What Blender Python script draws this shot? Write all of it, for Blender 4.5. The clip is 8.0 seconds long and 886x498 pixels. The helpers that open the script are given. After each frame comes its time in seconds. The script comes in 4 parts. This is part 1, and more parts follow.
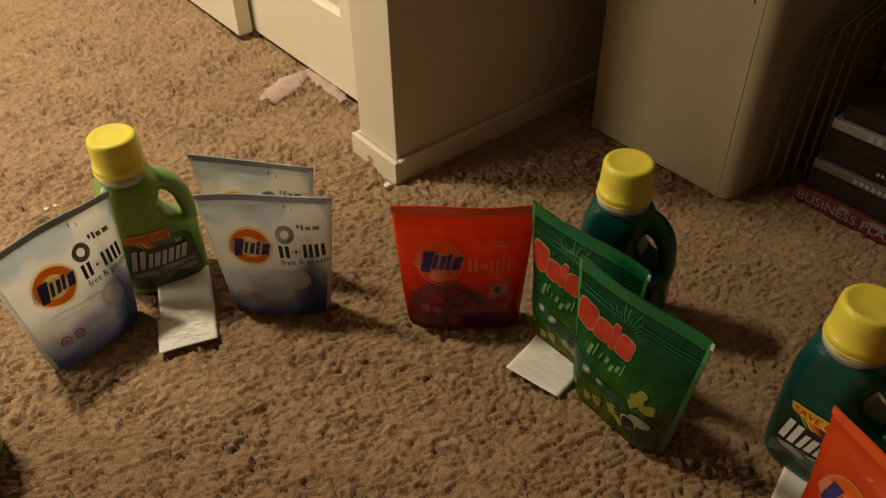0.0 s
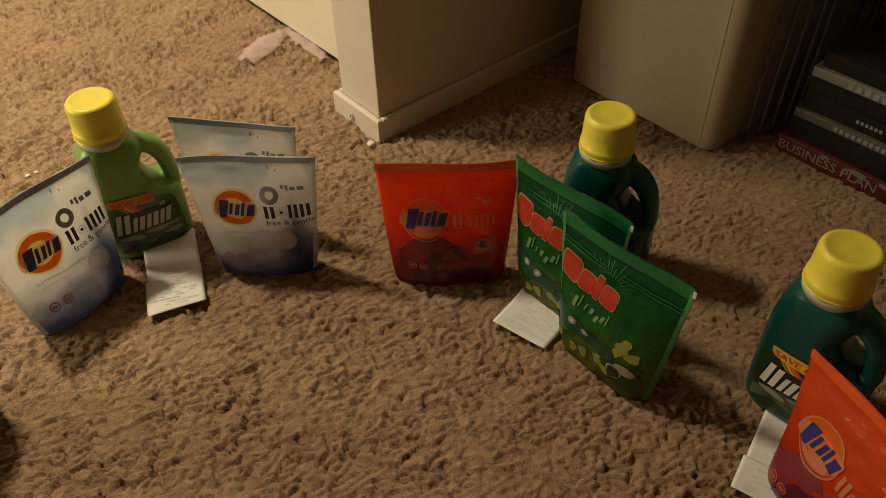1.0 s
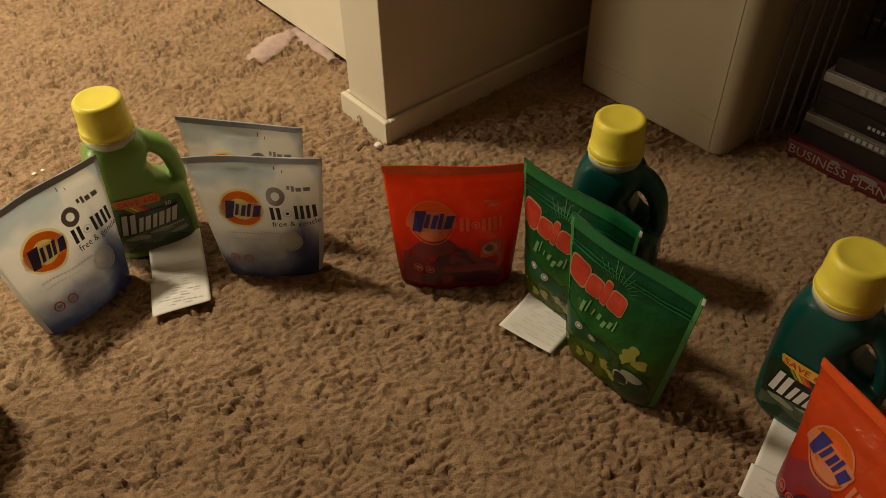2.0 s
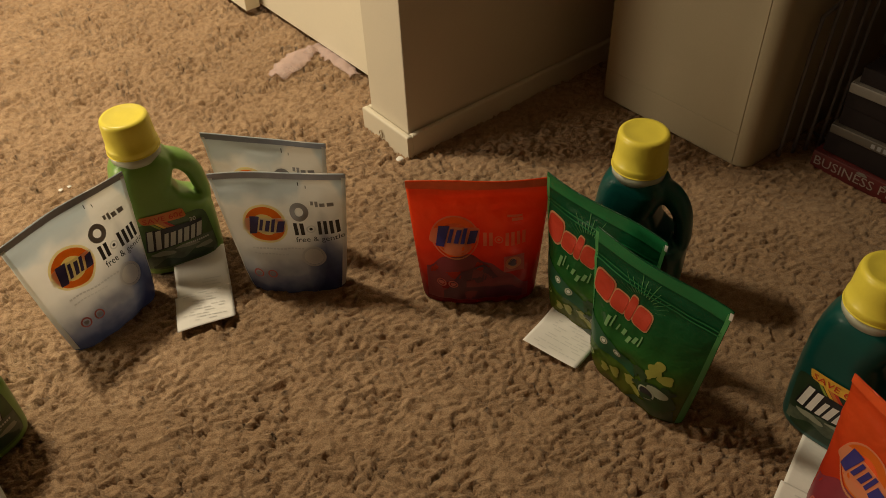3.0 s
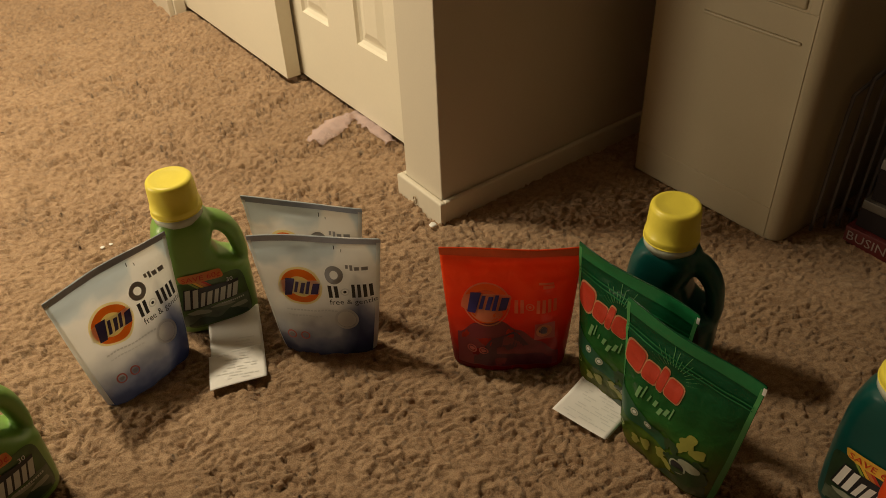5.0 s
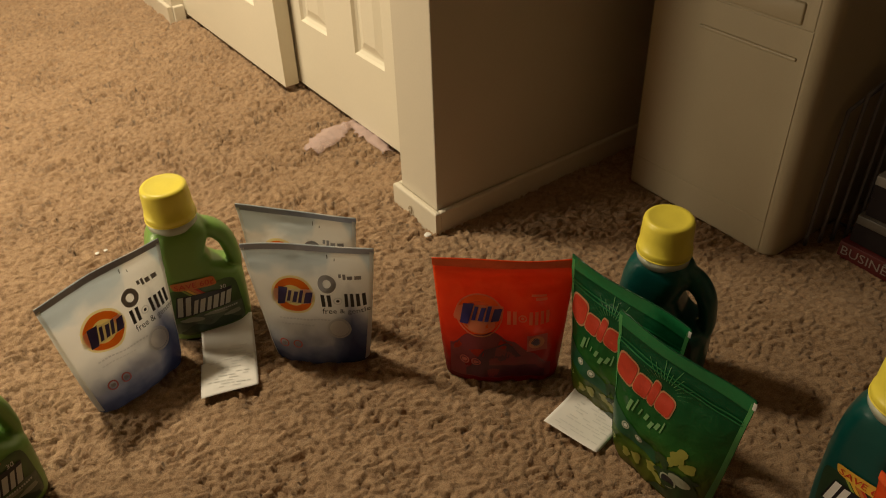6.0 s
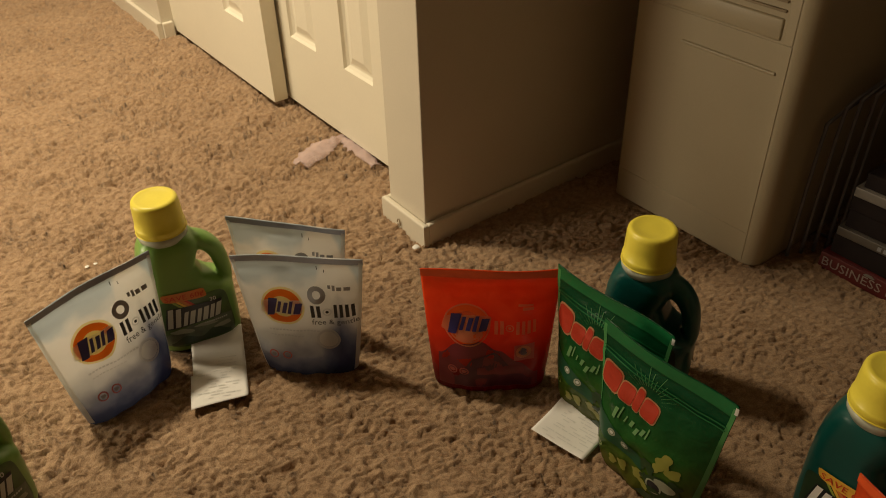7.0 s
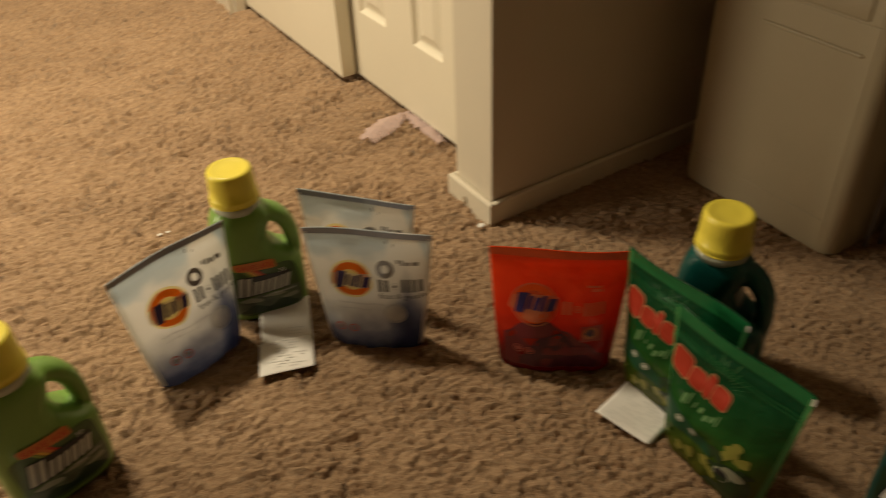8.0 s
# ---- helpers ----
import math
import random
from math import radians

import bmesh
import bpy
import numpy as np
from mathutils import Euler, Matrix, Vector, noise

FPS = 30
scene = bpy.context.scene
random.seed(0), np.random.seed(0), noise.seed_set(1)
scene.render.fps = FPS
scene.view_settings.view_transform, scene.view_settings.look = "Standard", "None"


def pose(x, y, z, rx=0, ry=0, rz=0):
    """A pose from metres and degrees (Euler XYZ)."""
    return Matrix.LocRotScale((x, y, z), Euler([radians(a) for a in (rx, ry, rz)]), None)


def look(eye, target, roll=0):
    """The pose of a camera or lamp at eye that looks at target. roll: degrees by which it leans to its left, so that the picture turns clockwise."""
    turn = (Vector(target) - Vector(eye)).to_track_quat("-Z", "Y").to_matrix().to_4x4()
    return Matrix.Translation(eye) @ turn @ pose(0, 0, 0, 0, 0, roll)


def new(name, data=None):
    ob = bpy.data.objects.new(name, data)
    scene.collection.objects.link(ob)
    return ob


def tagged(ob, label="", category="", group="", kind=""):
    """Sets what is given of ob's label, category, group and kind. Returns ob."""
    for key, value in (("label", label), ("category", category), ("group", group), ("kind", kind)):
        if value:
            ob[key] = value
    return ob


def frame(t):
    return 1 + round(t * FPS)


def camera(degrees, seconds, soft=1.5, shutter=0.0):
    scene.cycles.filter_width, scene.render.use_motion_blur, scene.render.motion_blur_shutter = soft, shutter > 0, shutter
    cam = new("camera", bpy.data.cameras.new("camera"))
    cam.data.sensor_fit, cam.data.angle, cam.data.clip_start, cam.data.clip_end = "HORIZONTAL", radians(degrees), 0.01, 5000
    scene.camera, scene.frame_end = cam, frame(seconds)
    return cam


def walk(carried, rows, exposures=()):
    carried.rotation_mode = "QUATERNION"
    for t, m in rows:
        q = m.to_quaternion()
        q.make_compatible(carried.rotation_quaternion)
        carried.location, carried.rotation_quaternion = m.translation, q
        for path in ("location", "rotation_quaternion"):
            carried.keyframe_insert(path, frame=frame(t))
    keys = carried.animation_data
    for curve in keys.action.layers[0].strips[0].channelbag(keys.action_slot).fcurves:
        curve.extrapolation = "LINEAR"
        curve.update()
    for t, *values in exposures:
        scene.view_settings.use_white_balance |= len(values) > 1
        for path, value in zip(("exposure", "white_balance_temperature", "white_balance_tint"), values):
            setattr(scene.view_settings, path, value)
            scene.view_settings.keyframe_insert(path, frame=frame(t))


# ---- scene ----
cam = camera(57.5, 8.0, 0.9, 0.5)
PATH = [
    (0, (0.013, 0.006, 0.843), (0.096, 1.524, -0.457), -1.0),
    (0.5, (0.01, 0.002, 0.841), (0.124, 1.472, -0.51), -0.7),
    (1, (0.014, -0.001, 0.845), (0.124, 1.446, -0.531), -1.6),
    (1.2, (0.018, -0.002, 0.842), (0.112, 1.457, -0.523), -1.8),
    (2.3, (0.008, 0.008, 0.842), (0.105, 1.456, -0.534), -1.3),
    (2.5, (0.005, 0.007, 0.845), (0.036, 1.485, -0.503), -3.9),
    (2.7, (0.012, 0.004, 0.839), (0.051, 1.483, -0.507), -3.8),
    (3, (0.007, 0.01, 0.845), (0.06, 1.483, -0.507), -2.8),
    (3.1, (0.005, 0.005, 0.842), (0.063, 1.489, -0.497), -2.4),
    (3.5, (0.002, 0.013, 0.852), (0.035, 1.526, -0.455), -2.7),
    (3.8, (0.006, 0.007, 0.865), (0.011, 1.584, -0.365), -2.7),
    (4, (0.001, 0.003, 0.866), (0.026, 1.602, -0.336), -1.9),
    (4.5, (0.0, 0.004, 0.86), (0.003, 1.595, -0.352), -2.3),
    (4.7, (-0.001, 0.002, 0.858), (-0.005, 1.578, -0.374), -3.0),
    (5.8, (0.002, 0.001, 0.856), (0.003, 1.59, -0.359), -1.7),
    (6, (0.007, 0.002, 0.858), (0.007, 1.594, -0.353), -2.0),
    (6.5, (0.011, -0.011, 0.865), (0.033, 1.621, -0.292), -2.7),
    (7, (0.008, -0.015, 0.862), (0.037, 1.6, -0.318), -1.6),
    (7.5, (0.001, -0.015, 0.859), (-0.007, 1.585, -0.341), -1.6),
    (7.9, (0.007, -0.017, 0.855), (-0.073, 1.576, -0.352), -2.7),
    (8, (-0.015, -0.016, 0.858), (-0.117, 1.57, -0.357), -2.6),
]
walk(cam, [(t, look(e, g, r)) for t, e, g, r in PATH])

# ---- light ----
world = bpy.data.worlds.new("room_air")
world.use_nodes = True
world.node_tree.nodes["Background"].inputs[0].default_value = (0.02, 0.018, 0.015, 1)
world.node_tree.nodes["Background"].inputs[1].default_value = 0.1
scene.world = world
# A lamp under the ceiling and an added low fill spot, both out of view to the left.
WARM = (1.0, 0.84, 0.575)
ceiling_lamp = bpy.data.lights.new("ceiling_lamp", "AREA")
ceiling_lamp.shape, ceiling_lamp.size = "DISK", 0.30
ceiling_lamp.energy, ceiling_lamp.color = 68.5, WARM
new("ceiling_lamp", ceiling_lamp).matrix_world = look((-1.25, 1.52, 2.28), (-2.05, 2.00, 0.0))
# Fill spot, not a known lamp; it brightens fronts and the air conditioner.
low_fill_spot = bpy.data.lights.new("low_fill_spot", "SPOT")
low_fill_spot.energy, low_fill_spot.color, low_fill_spot.shadow_soft_size = 50.0, WARM, 0.26
low_fill_spot.spot_size, low_fill_spot.spot_blend = radians(122), 0.85
new("low_fill_spot", low_fill_spot).matrix_world = look((-1.95, 0.82, 0.56), (-0.30, 1.05, 0.28))


# ---- materials ----
def nodes_of(name):
    m = bpy.data.materials.new(name)
    m.use_nodes = True
    t = m.node_tree
    return m, t, t.nodes["Principled BSDF"]


def put(t, kind, **values):
    n = t.nodes.new(kind)
    for k, v in values.items():
        if k in n.inputs:
            n.inputs[k].default_value = v
    return n


def ramp(t, source, stops):
    n = t.nodes.new("ShaderNodeValToRGB")
    n.color_ramp.elements[0].position, n.color_ramp.elements[0].color = stops[0][0], (*stops[0][1], 1)
    n.color_ramp.elements[1].position, n.color_ramp.elements[1].color = stops[-1][0], (*stops[-1][1], 1)
    for p, c in stops[1:-1]:
        n.color_ramp.elements.new(p).color = (*c, 1)
    t.links.new(source, n.inputs[0])
    return n


def surface(name, colour, rough=0.5, vary=0.12, scale=12.0, fine=90.0, bump=0.1, depth=0.002, metal=0.0, spec=0.5, coat=0.0):
    """A plain surface with stains at a large scale, grain at a small one and fine relief."""
    m, t, b = nodes_of(name)
    co = t.nodes.new("ShaderNodeTexCoord")
    big, small = put(t, "ShaderNodeTexNoise", Scale=scale, Detail=4.0), put(t, "ShaderNodeTexNoise", Scale=fine, Detail=3.0)
    for n in (big, small):
        t.links.new(co.outputs["Object"], n.inputs["Vector"])
    mix = t.nodes.new("ShaderNodeMath")
    mix.operation = "MULTIPLY_ADD"
    mix.inputs[1].default_value = 0.35
    t.links.new(small.outputs[0], mix.inputs[0])
    t.links.new(big.outputs[0], mix.inputs[2])
    lo, hi = tuple(c * (1 - vary) for c in colour), tuple(min(1, c * (1 + vary)) for c in colour)
    r = ramp(t, mix.outputs[0], [(0.4, lo), (0.95, hi)])
    t.links.new(r.outputs[0], b.inputs["Base Color"])
    b.inputs["Roughness"].default_value, b.inputs["Metallic"].default_value = rough, metal
    b.inputs["Specular IOR Level"].default_value, b.inputs["Coat Weight"].default_value = spec, coat
    bp = put(t, "ShaderNodeBump", Strength=bump, Distance=depth)
    t.links.new(small.outputs[0], bp.inputs["Height"])
    t.links.new(bp.outputs[0], b.inputs["Normal"])
    return m


def film_material(name, stops, height, rough=0.25, wobble=0.03, bump=0.42, through_light=0.30, crest=(0.0, 1.0, 0.0)):
    """Printed plastic film whose colours run up the height of the pouch, darker at the base; crest: place, half width
    and height of a printed wave.
    """
    m, t, b = nodes_of(name)
    co = t.nodes.new("ShaderNodeTexCoord")
    sep = t.nodes.new("ShaderNodeSeparateXYZ")
    t.links.new(co.outputs["Object"], sep.inputs[0])
    ns = put(t, "ShaderNodeTexNoise", Scale=22.0, Detail=3.0)
    t.links.new(co.outputs["Object"], ns.inputs["Vector"])
    a = t.nodes.new("ShaderNodeMath")
    a.operation = "MULTIPLY_ADD"
    a.inputs[1].default_value = wobble * 2
    t.links.new(ns.outputs[0], a.inputs[0])
    wave = [t.nodes.new("ShaderNodeMath") for _ in range(5)]
    for n, kind in zip(wave, ("SUBTRACT", "ABSOLUTE", "DIVIDE", "SUBTRACT", "MULTIPLY_ADD")):
        n.operation = kind
    wave[0].inputs[1].default_value, wave[2].inputs[1].default_value = crest[0], crest[1]
    wave[3].inputs[0].default_value, wave[3].use_clamp = 1.0, True
    wave[4].inputs[1].default_value = -crest[2]
    t.links.new(sep.outputs[0], wave[0].inputs[0])
    t.links.new(wave[0].outputs[0], wave[1].inputs[0])
    t.links.new(wave[1].outputs[0], wave[2].inputs[0])
    t.links.new(wave[2].outputs[0], wave[3].inputs[1])
    t.links.new(wave[3].outputs[0], wave[4].inputs[0])
    t.links.new(sep.outputs[2], wave[4].inputs[2])
    t.links.new(wave[4].outputs[0], a.inputs[2])
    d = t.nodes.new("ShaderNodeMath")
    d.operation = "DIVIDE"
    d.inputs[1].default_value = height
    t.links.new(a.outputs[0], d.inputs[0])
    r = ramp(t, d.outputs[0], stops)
    t.links.new(r.outputs[0], b.inputs["Base Color"])
    b.inputs["Roughness"].default_value = rough
    thin, both = t.nodes.new("ShaderNodeBsdfTranslucent"), t.nodes.new("ShaderNodeMixShader")
    t.links.new(r.outputs[0], thin.inputs["Color"])
    both.inputs[0].default_value = through_light
    t.links.new(b.outputs[0], both.inputs[1])
    t.links.new(thin.outputs[0], both.inputs[2])
    t.links.new(both.outputs[0], t.nodes["Material Output"].inputs["Surface"])
    cr = put(t, "ShaderNodeTexNoise", Scale=45.0, Detail=2.0, Distortion=0.6)
    t.links.new(co.outputs["Object"], cr.inputs["Vector"])
    bp = put(t, "ShaderNodeBump", Strength=bump, Distance=0.004)
    t.links.new(cr.outputs[0], bp.inputs["Height"])
    t.links.new(bp.outputs[0], b.inputs["Normal"])
    return m


def carpet_material():
    m, t, b = nodes_of("carpet_pile")
    co = t.nodes.new("ShaderNodeTexCoord")
    patch, tuft, fibre = (put(t, "ShaderNodeTexNoise", Scale=s, Detail=d) for s, d in ((3.0, 3.0), (85.0, 3.0), (520.0, 2.0)))
    for n in (patch, tuft, fibre):
        t.links.new(co.outputs["Object"], n.inputs["Vector"])
    r1 = ramp(t, tuft.outputs[0], [(0.30, (0.34, 0.217, 0.128)), (0.47, (0.46, 0.303, 0.182)), (0.78, (0.60, 0.418, 0.262))])
    r2 = ramp(t, patch.outputs[0], [(0.3, (0.84, 0.82, 0.80)), (0.7, (1.0, 1.0, 1.0))])
    r3 = ramp(t, fibre.outputs[0], [(0.32, (0.62, 0.61, 0.60)), (0.66, (1.0, 1.0, 1.0))])
    last = r1.outputs[0]
    for r in (r2, r3):
        mx = t.nodes.new("ShaderNodeMixRGB")
        mx.blend_type = "MULTIPLY"
        mx.inputs[0].default_value = 1.0
        t.links.new(last, mx.inputs[1])
        t.links.new(r.outputs[0], mx.inputs[2])
        last = mx.outputs[0]
    t.links.new(last, b.inputs["Base Color"])
    b.inputs["Roughness"].default_value, b.inputs["Specular IOR Level"].default_value = 0.95, 0.1
    b.inputs["Sheen Weight"].default_value = 0.15
    bp = put(t, "ShaderNodeBump", Strength=0.8, Distance=0.003)
    t.links.new(fibre.outputs[0], bp.inputs["Height"])
    t.links.new(bp.outputs[0], b.inputs["Normal"])
    return m


def ink(name, colour, rough=0.4, thin=0.0):
    """Printing ink; thin: the share of light that comes through it from behind."""
    m = surface(name, colour, rough, 0.06, 40.0, 200.0, 0.03, 0.0005)
    if thin:
        t = m.node_tree
        back, both = put(t, "ShaderNodeBsdfTranslucent", Color=(*colour, 1)), t.nodes.new("ShaderNodeMixShader")
        both.inputs[0].default_value = thin
        t.links.new(t.nodes["Principled BSDF"].outputs[0], both.inputs[1])
        t.links.new(back.outputs[0], both.inputs[2])
        t.links.new(both.outputs[0], t.nodes["Material Output"].inputs["Surface"])
    return m


M = dict(
    carpet=carpet_material(),
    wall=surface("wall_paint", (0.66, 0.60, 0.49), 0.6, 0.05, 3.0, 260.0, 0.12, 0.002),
    # Darker tone chosen for unseen walls so they throw back less light.
    wall_far=surface("low_bounce_wall_paint", (0.36, 0.31, 0.25), 0.6, 0.05, 3.0, 260.0, 0.12, 0.002),
    trim=surface("trim_paint", (0.70, 0.645, 0.53), 0.4, 0.05, 6.0, 120.0, 0.05),
    door=surface("door_paint", (0.78, 0.73, 0.60), 0.38, 0.04, 4.0, 150.0, 0.05),
    ceiling=surface("ceiling_paint", (0.62, 0.59, 0.54), 0.8, 0.05, 3.0, 150.0, 0.3),
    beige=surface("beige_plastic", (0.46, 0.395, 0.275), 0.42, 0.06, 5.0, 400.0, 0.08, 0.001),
    # Darker beige for the vent pocket, its louvers and the small loop.
    beige_dark=surface("darker_beige_plastic", (0.34, 0.27, 0.18), 0.5, 0.08, 8.0, 300.0, 0.08, 0.001),
    wire=surface("grey_coated_wire", (0.20, 0.20, 0.24), 0.35, 0.1, 20.0, 200.0, 0.03, metal=0.4),
    navy=surface("navy_fabric", (0.012, 0.014, 0.035), 0.9, 0.2, 20.0, 500.0, 0.4),
    paper=surface("receipt_paper", (0.86, 0.84, 0.81), 0.7, 0.04, 20.0, 300.0, 0.08),
    print=ink("receipt_print", (0.74, 0.73, 0.71), 0.7),
    red_print=ink("receipt_red_print", (0.55, 0.25, 0.22), 0.7),
    tissue=surface("pink_tissue", (0.78, 0.60, 0.58), 0.6, 0.08, 20.0, 150.0, 0.4),
    yellow=surface("yellow_cap_plastic", (0.86, 0.73, 0.085), 0.36, 0.05, 20.0, 300.0, 0.05, 0.0006),
    collar=surface("clear_grey_collar", (0.50, 0.52, 0.42), 0.25, 0.06, 30.0, 200.0, 0.05),
    green=surface("green_bottle_plastic", (0.175, 0.335, 0.065), 0.33, 0.05, 12.0, 240.0, 0.05, 0.001),
    teal=surface("teal_bottle_plastic", (0.004, 0.082, 0.074), 0.33, 0.05, 12.0, 240.0, 0.05, 0.001),
    label_dark=surface("label_dark_green", (0.020, 0.046, 0.022), 0.35, 0.35, 30.0, 90.0, 0.05),
    label_grey=surface("label_grey_green", (0.10, 0.13, 0.085), 0.4, 0.5, 60.0, 160.0, 0.05),
    tag=ink("tag_yellow", (0.85, 0.50, 0.06)),
    tag_green=ink("tag_orange", (0.70, 0.22, 0.05)),
    red_ink=ink("red_ink", (0.62, 0.05, 0.02)),
    white_ink=ink("white_ink", (0.78, 0.77, 0.74)),
    film_white=ink("white_film_ink", (0.88, 0.87, 0.84), 0.4, 0.65),
    pale_ink=ink("pale_ink", (0.52, 0.53, 0.48)),
    pod_grey=ink("pod_grey", (0.30, 0.32, 0.24)),
    black_ink=ink("black_ink", (0.015, 0.015, 0.02)),
    navy_ink=ink("navy_ink", (0.035, 0.028, 0.19)),
    orange=ink("orange_ink", (0.90, 0.23, 0.02), 0.4, 0.5),
    glow_yellow=ink("yellow_ink", (0.95, 0.82, 0.42), 0.4, 0.75),
    cream=ink("cream_ink", (0.92, 0.84, 0.56), 0.4, 0.75),
    grey_ink=ink("grey_ink", (0.30, 0.30, 0.32)),
    grey_light=ink("light_grey_ink", (0.72, 0.72, 0.72), 0.4, 0.6),
    seal_grey=surface("grey_seal_film", (0.34, 0.37, 0.46), 0.25, 0.1, 30.0, 120.0, 0.2),
    wave_blue=ink("wave_blue", (0.075, 0.095, 0.190)),
    peach=ink("peach_ink", (0.90, 0.46, 0.24), 0.4, 0.6),
    purple=ink("purple_ink", (0.085, 0.010, 0.035)),
    purple_soft=ink("dusky_purple_ink", (0.20, 0.020, 0.035)),
    pink=ink("pink_ink", (0.62, 0.16, 0.13), 0.4, 0.4),
    gain_red=ink("logo_red", (0.60, 0.060, 0.028), 0.4, 0.35),
    deep_green=ink("deep_green_ink", (0.006, 0.060, 0.024)),
    seal_green=surface("green_seal_film", (0.012, 0.150, 0.048), 0.25, 0.1, 30.0, 120.0, 0.2),
    lime=ink("lime_ink", (0.30, 0.40, 0.07)),
    pale_green=ink("pale_green_ink", (0.13, 0.29, 0.11)),
    ray_green=ink("ray_green", (0.06, 0.26, 0.08)),
    petal=ink("petal_yellow", (0.25, 0.25, 0.045)),
    leaf=ink("leaf_dark", (0.012, 0.040, 0.010)),
    # Book colours are darkened; the shade of the nook is painted into them.
    red_cover=surface("shaded_red_book_cover", (0.10, 0.008, 0.008), 0.6, 0.15, 14.0, 120.0, 0.1),
    tan_cover=surface("shaded_tan_book_cover", (0.10, 0.085, 0.07), 0.5, 0.12, 14.0, 120.0, 0.1),
    brown_cover=surface("shaded_brown_book_cover", (0.022, 0.016, 0.016), 0.75, 0.2, 14.0, 120.0, 0.1, spec=0.12),
    white_cover=surface("shaded_white_book_cover", (0.20, 0.18, 0.16), 0.45, 0.1, 14.0, 120.0, 0.1),
    book_ink=ink("book_lettering", (0.30, 0.25, 0.22)),
    pages=surface("book_pages", (0.2, 0.17, 0.13), 0.8, 0.15, 10.0, 400.0, 0.3),
    seal_red=surface("red_seal_film", (0.80, 0.105, 0.025), 0.22, 0.12, 30.0, 120.0, 0.3),
    label_olive=surface("label_olive_green", (0.062, 0.120, 0.032), 0.35, 0.35, 30.0, 90.0, 0.05),
    # Dark blue foot: printed wave, with the pods' shade painted into the colour.
    white_film=film_material("white_pouch_film", [(0.06, (0.05, 0.06, 0.14)), (0.20, (0.11, 0.13, 0.23)), (0.33, (0.30, 0.32, 0.42)), (0.48, (0.76, 0.76, 0.76)),
                                                 (0.60, (0.93, 0.92, 0.90)), (0.92, (0.93, 0.92, 0.90)), (1.02, (0.72, 0.78, 0.82))], 0.205, through_light=0.62, crest=(0.054, 0.030, 0.066)),
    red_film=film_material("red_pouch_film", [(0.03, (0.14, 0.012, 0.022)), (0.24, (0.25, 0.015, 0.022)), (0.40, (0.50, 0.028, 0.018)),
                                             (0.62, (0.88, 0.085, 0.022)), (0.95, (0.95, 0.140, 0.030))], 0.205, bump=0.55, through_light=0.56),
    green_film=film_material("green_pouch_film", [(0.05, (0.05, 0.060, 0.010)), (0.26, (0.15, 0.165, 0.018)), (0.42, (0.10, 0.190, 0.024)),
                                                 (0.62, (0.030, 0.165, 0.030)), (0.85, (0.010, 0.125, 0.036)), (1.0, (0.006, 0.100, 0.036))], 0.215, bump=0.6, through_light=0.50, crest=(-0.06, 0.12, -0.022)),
)


M["tissue"].node_tree.nodes["Principled BSDF"].inputs["Alpha"].default_value = 0.34


# ---- mesh helpers ----
def mesh_object(name, bm, material, parent=None, label="", smooth=True):
    me = bpy.data.meshes.new(name)
    bm.to_mesh(me)
    bm.free()
    if smooth:
        for p in me.polygons:
            p.use_smooth = True
    me.materials.append(material)
    ob = new(name, me)
    if parent:
        ob.parent = parent
    if label:
        ob["label"] = label
    return ob


def even(ob):
    """Keeps the flat faces of a rounded box flat in their shading."""
    ob.modifiers.new("even", "WEIGHTED_NORMAL").keep_sharp = True
    return ob


def part(name, bm, material, parent, label="", smooth=True):
    return mesh_object(name, bm, material, parent, label, smooth)


def thing(name, m, label, category, group=""):
    e = new(name)
    e.empty_display_size = 0.05
    e.matrix_world = m
    return tagged(e, label, category, group)


def add_box(bm, x0, x1, y0, y1, z0, z1, bevel=0.0, segments=2, only=None):
    """A box with rounded edges; only: 'z' rounds the upright edges alone."""
    r = bmesh.ops.create_cube(bm, size=1.0)
    vs = r["verts"]
    for v in vs:
        v.co = Vector(((x0 + x1) / 2 + v.co.x * (x1 - x0), (y0 + y1) / 2 + v.co.y * (y1 - y0), (z0 + z1) / 2 + v.co.z * (z1 - z0)))
    if bevel > 0:
        es = {e for v in vs for e in v.link_edges}
        if only == "z":
            es = {e for e in es if abs(e.verts[0].co.z - e.verts[1].co.z) > 1e-6}
        bmesh.ops.bevel(bm, geom=list(es), offset=bevel, segments=segments, affect="EDGES", profile=0.5)
    return bm


def box(x0, x1, y0, y1, z0, z1, bevel=0.0, segments=2, only=None):
    return add_box(bmesh.new(), x0, x1, y0, y1, z0, z1, bevel, segments, only)


def lathe(profile, n=40, centre=(0, 0)):
    bm = bmesh.new()
    rings = []
    for r, z in profile:
        rings.append([bm.verts.new((centre[0] + r * math.cos(2 * math.pi * i / n), centre[1] + r * math.sin(2 * math.pi * i / n), z)) for i in range(n)])
    for a, b in zip(rings, rings[1:]):
        for i in range(n):
            bm.faces.new((a[i], a[(i + 1) % n], b[(i + 1) % n], b[i]))
    bm.faces.new(rings[-1])
    bm.faces.new(rings[0][::-1])
    return bm


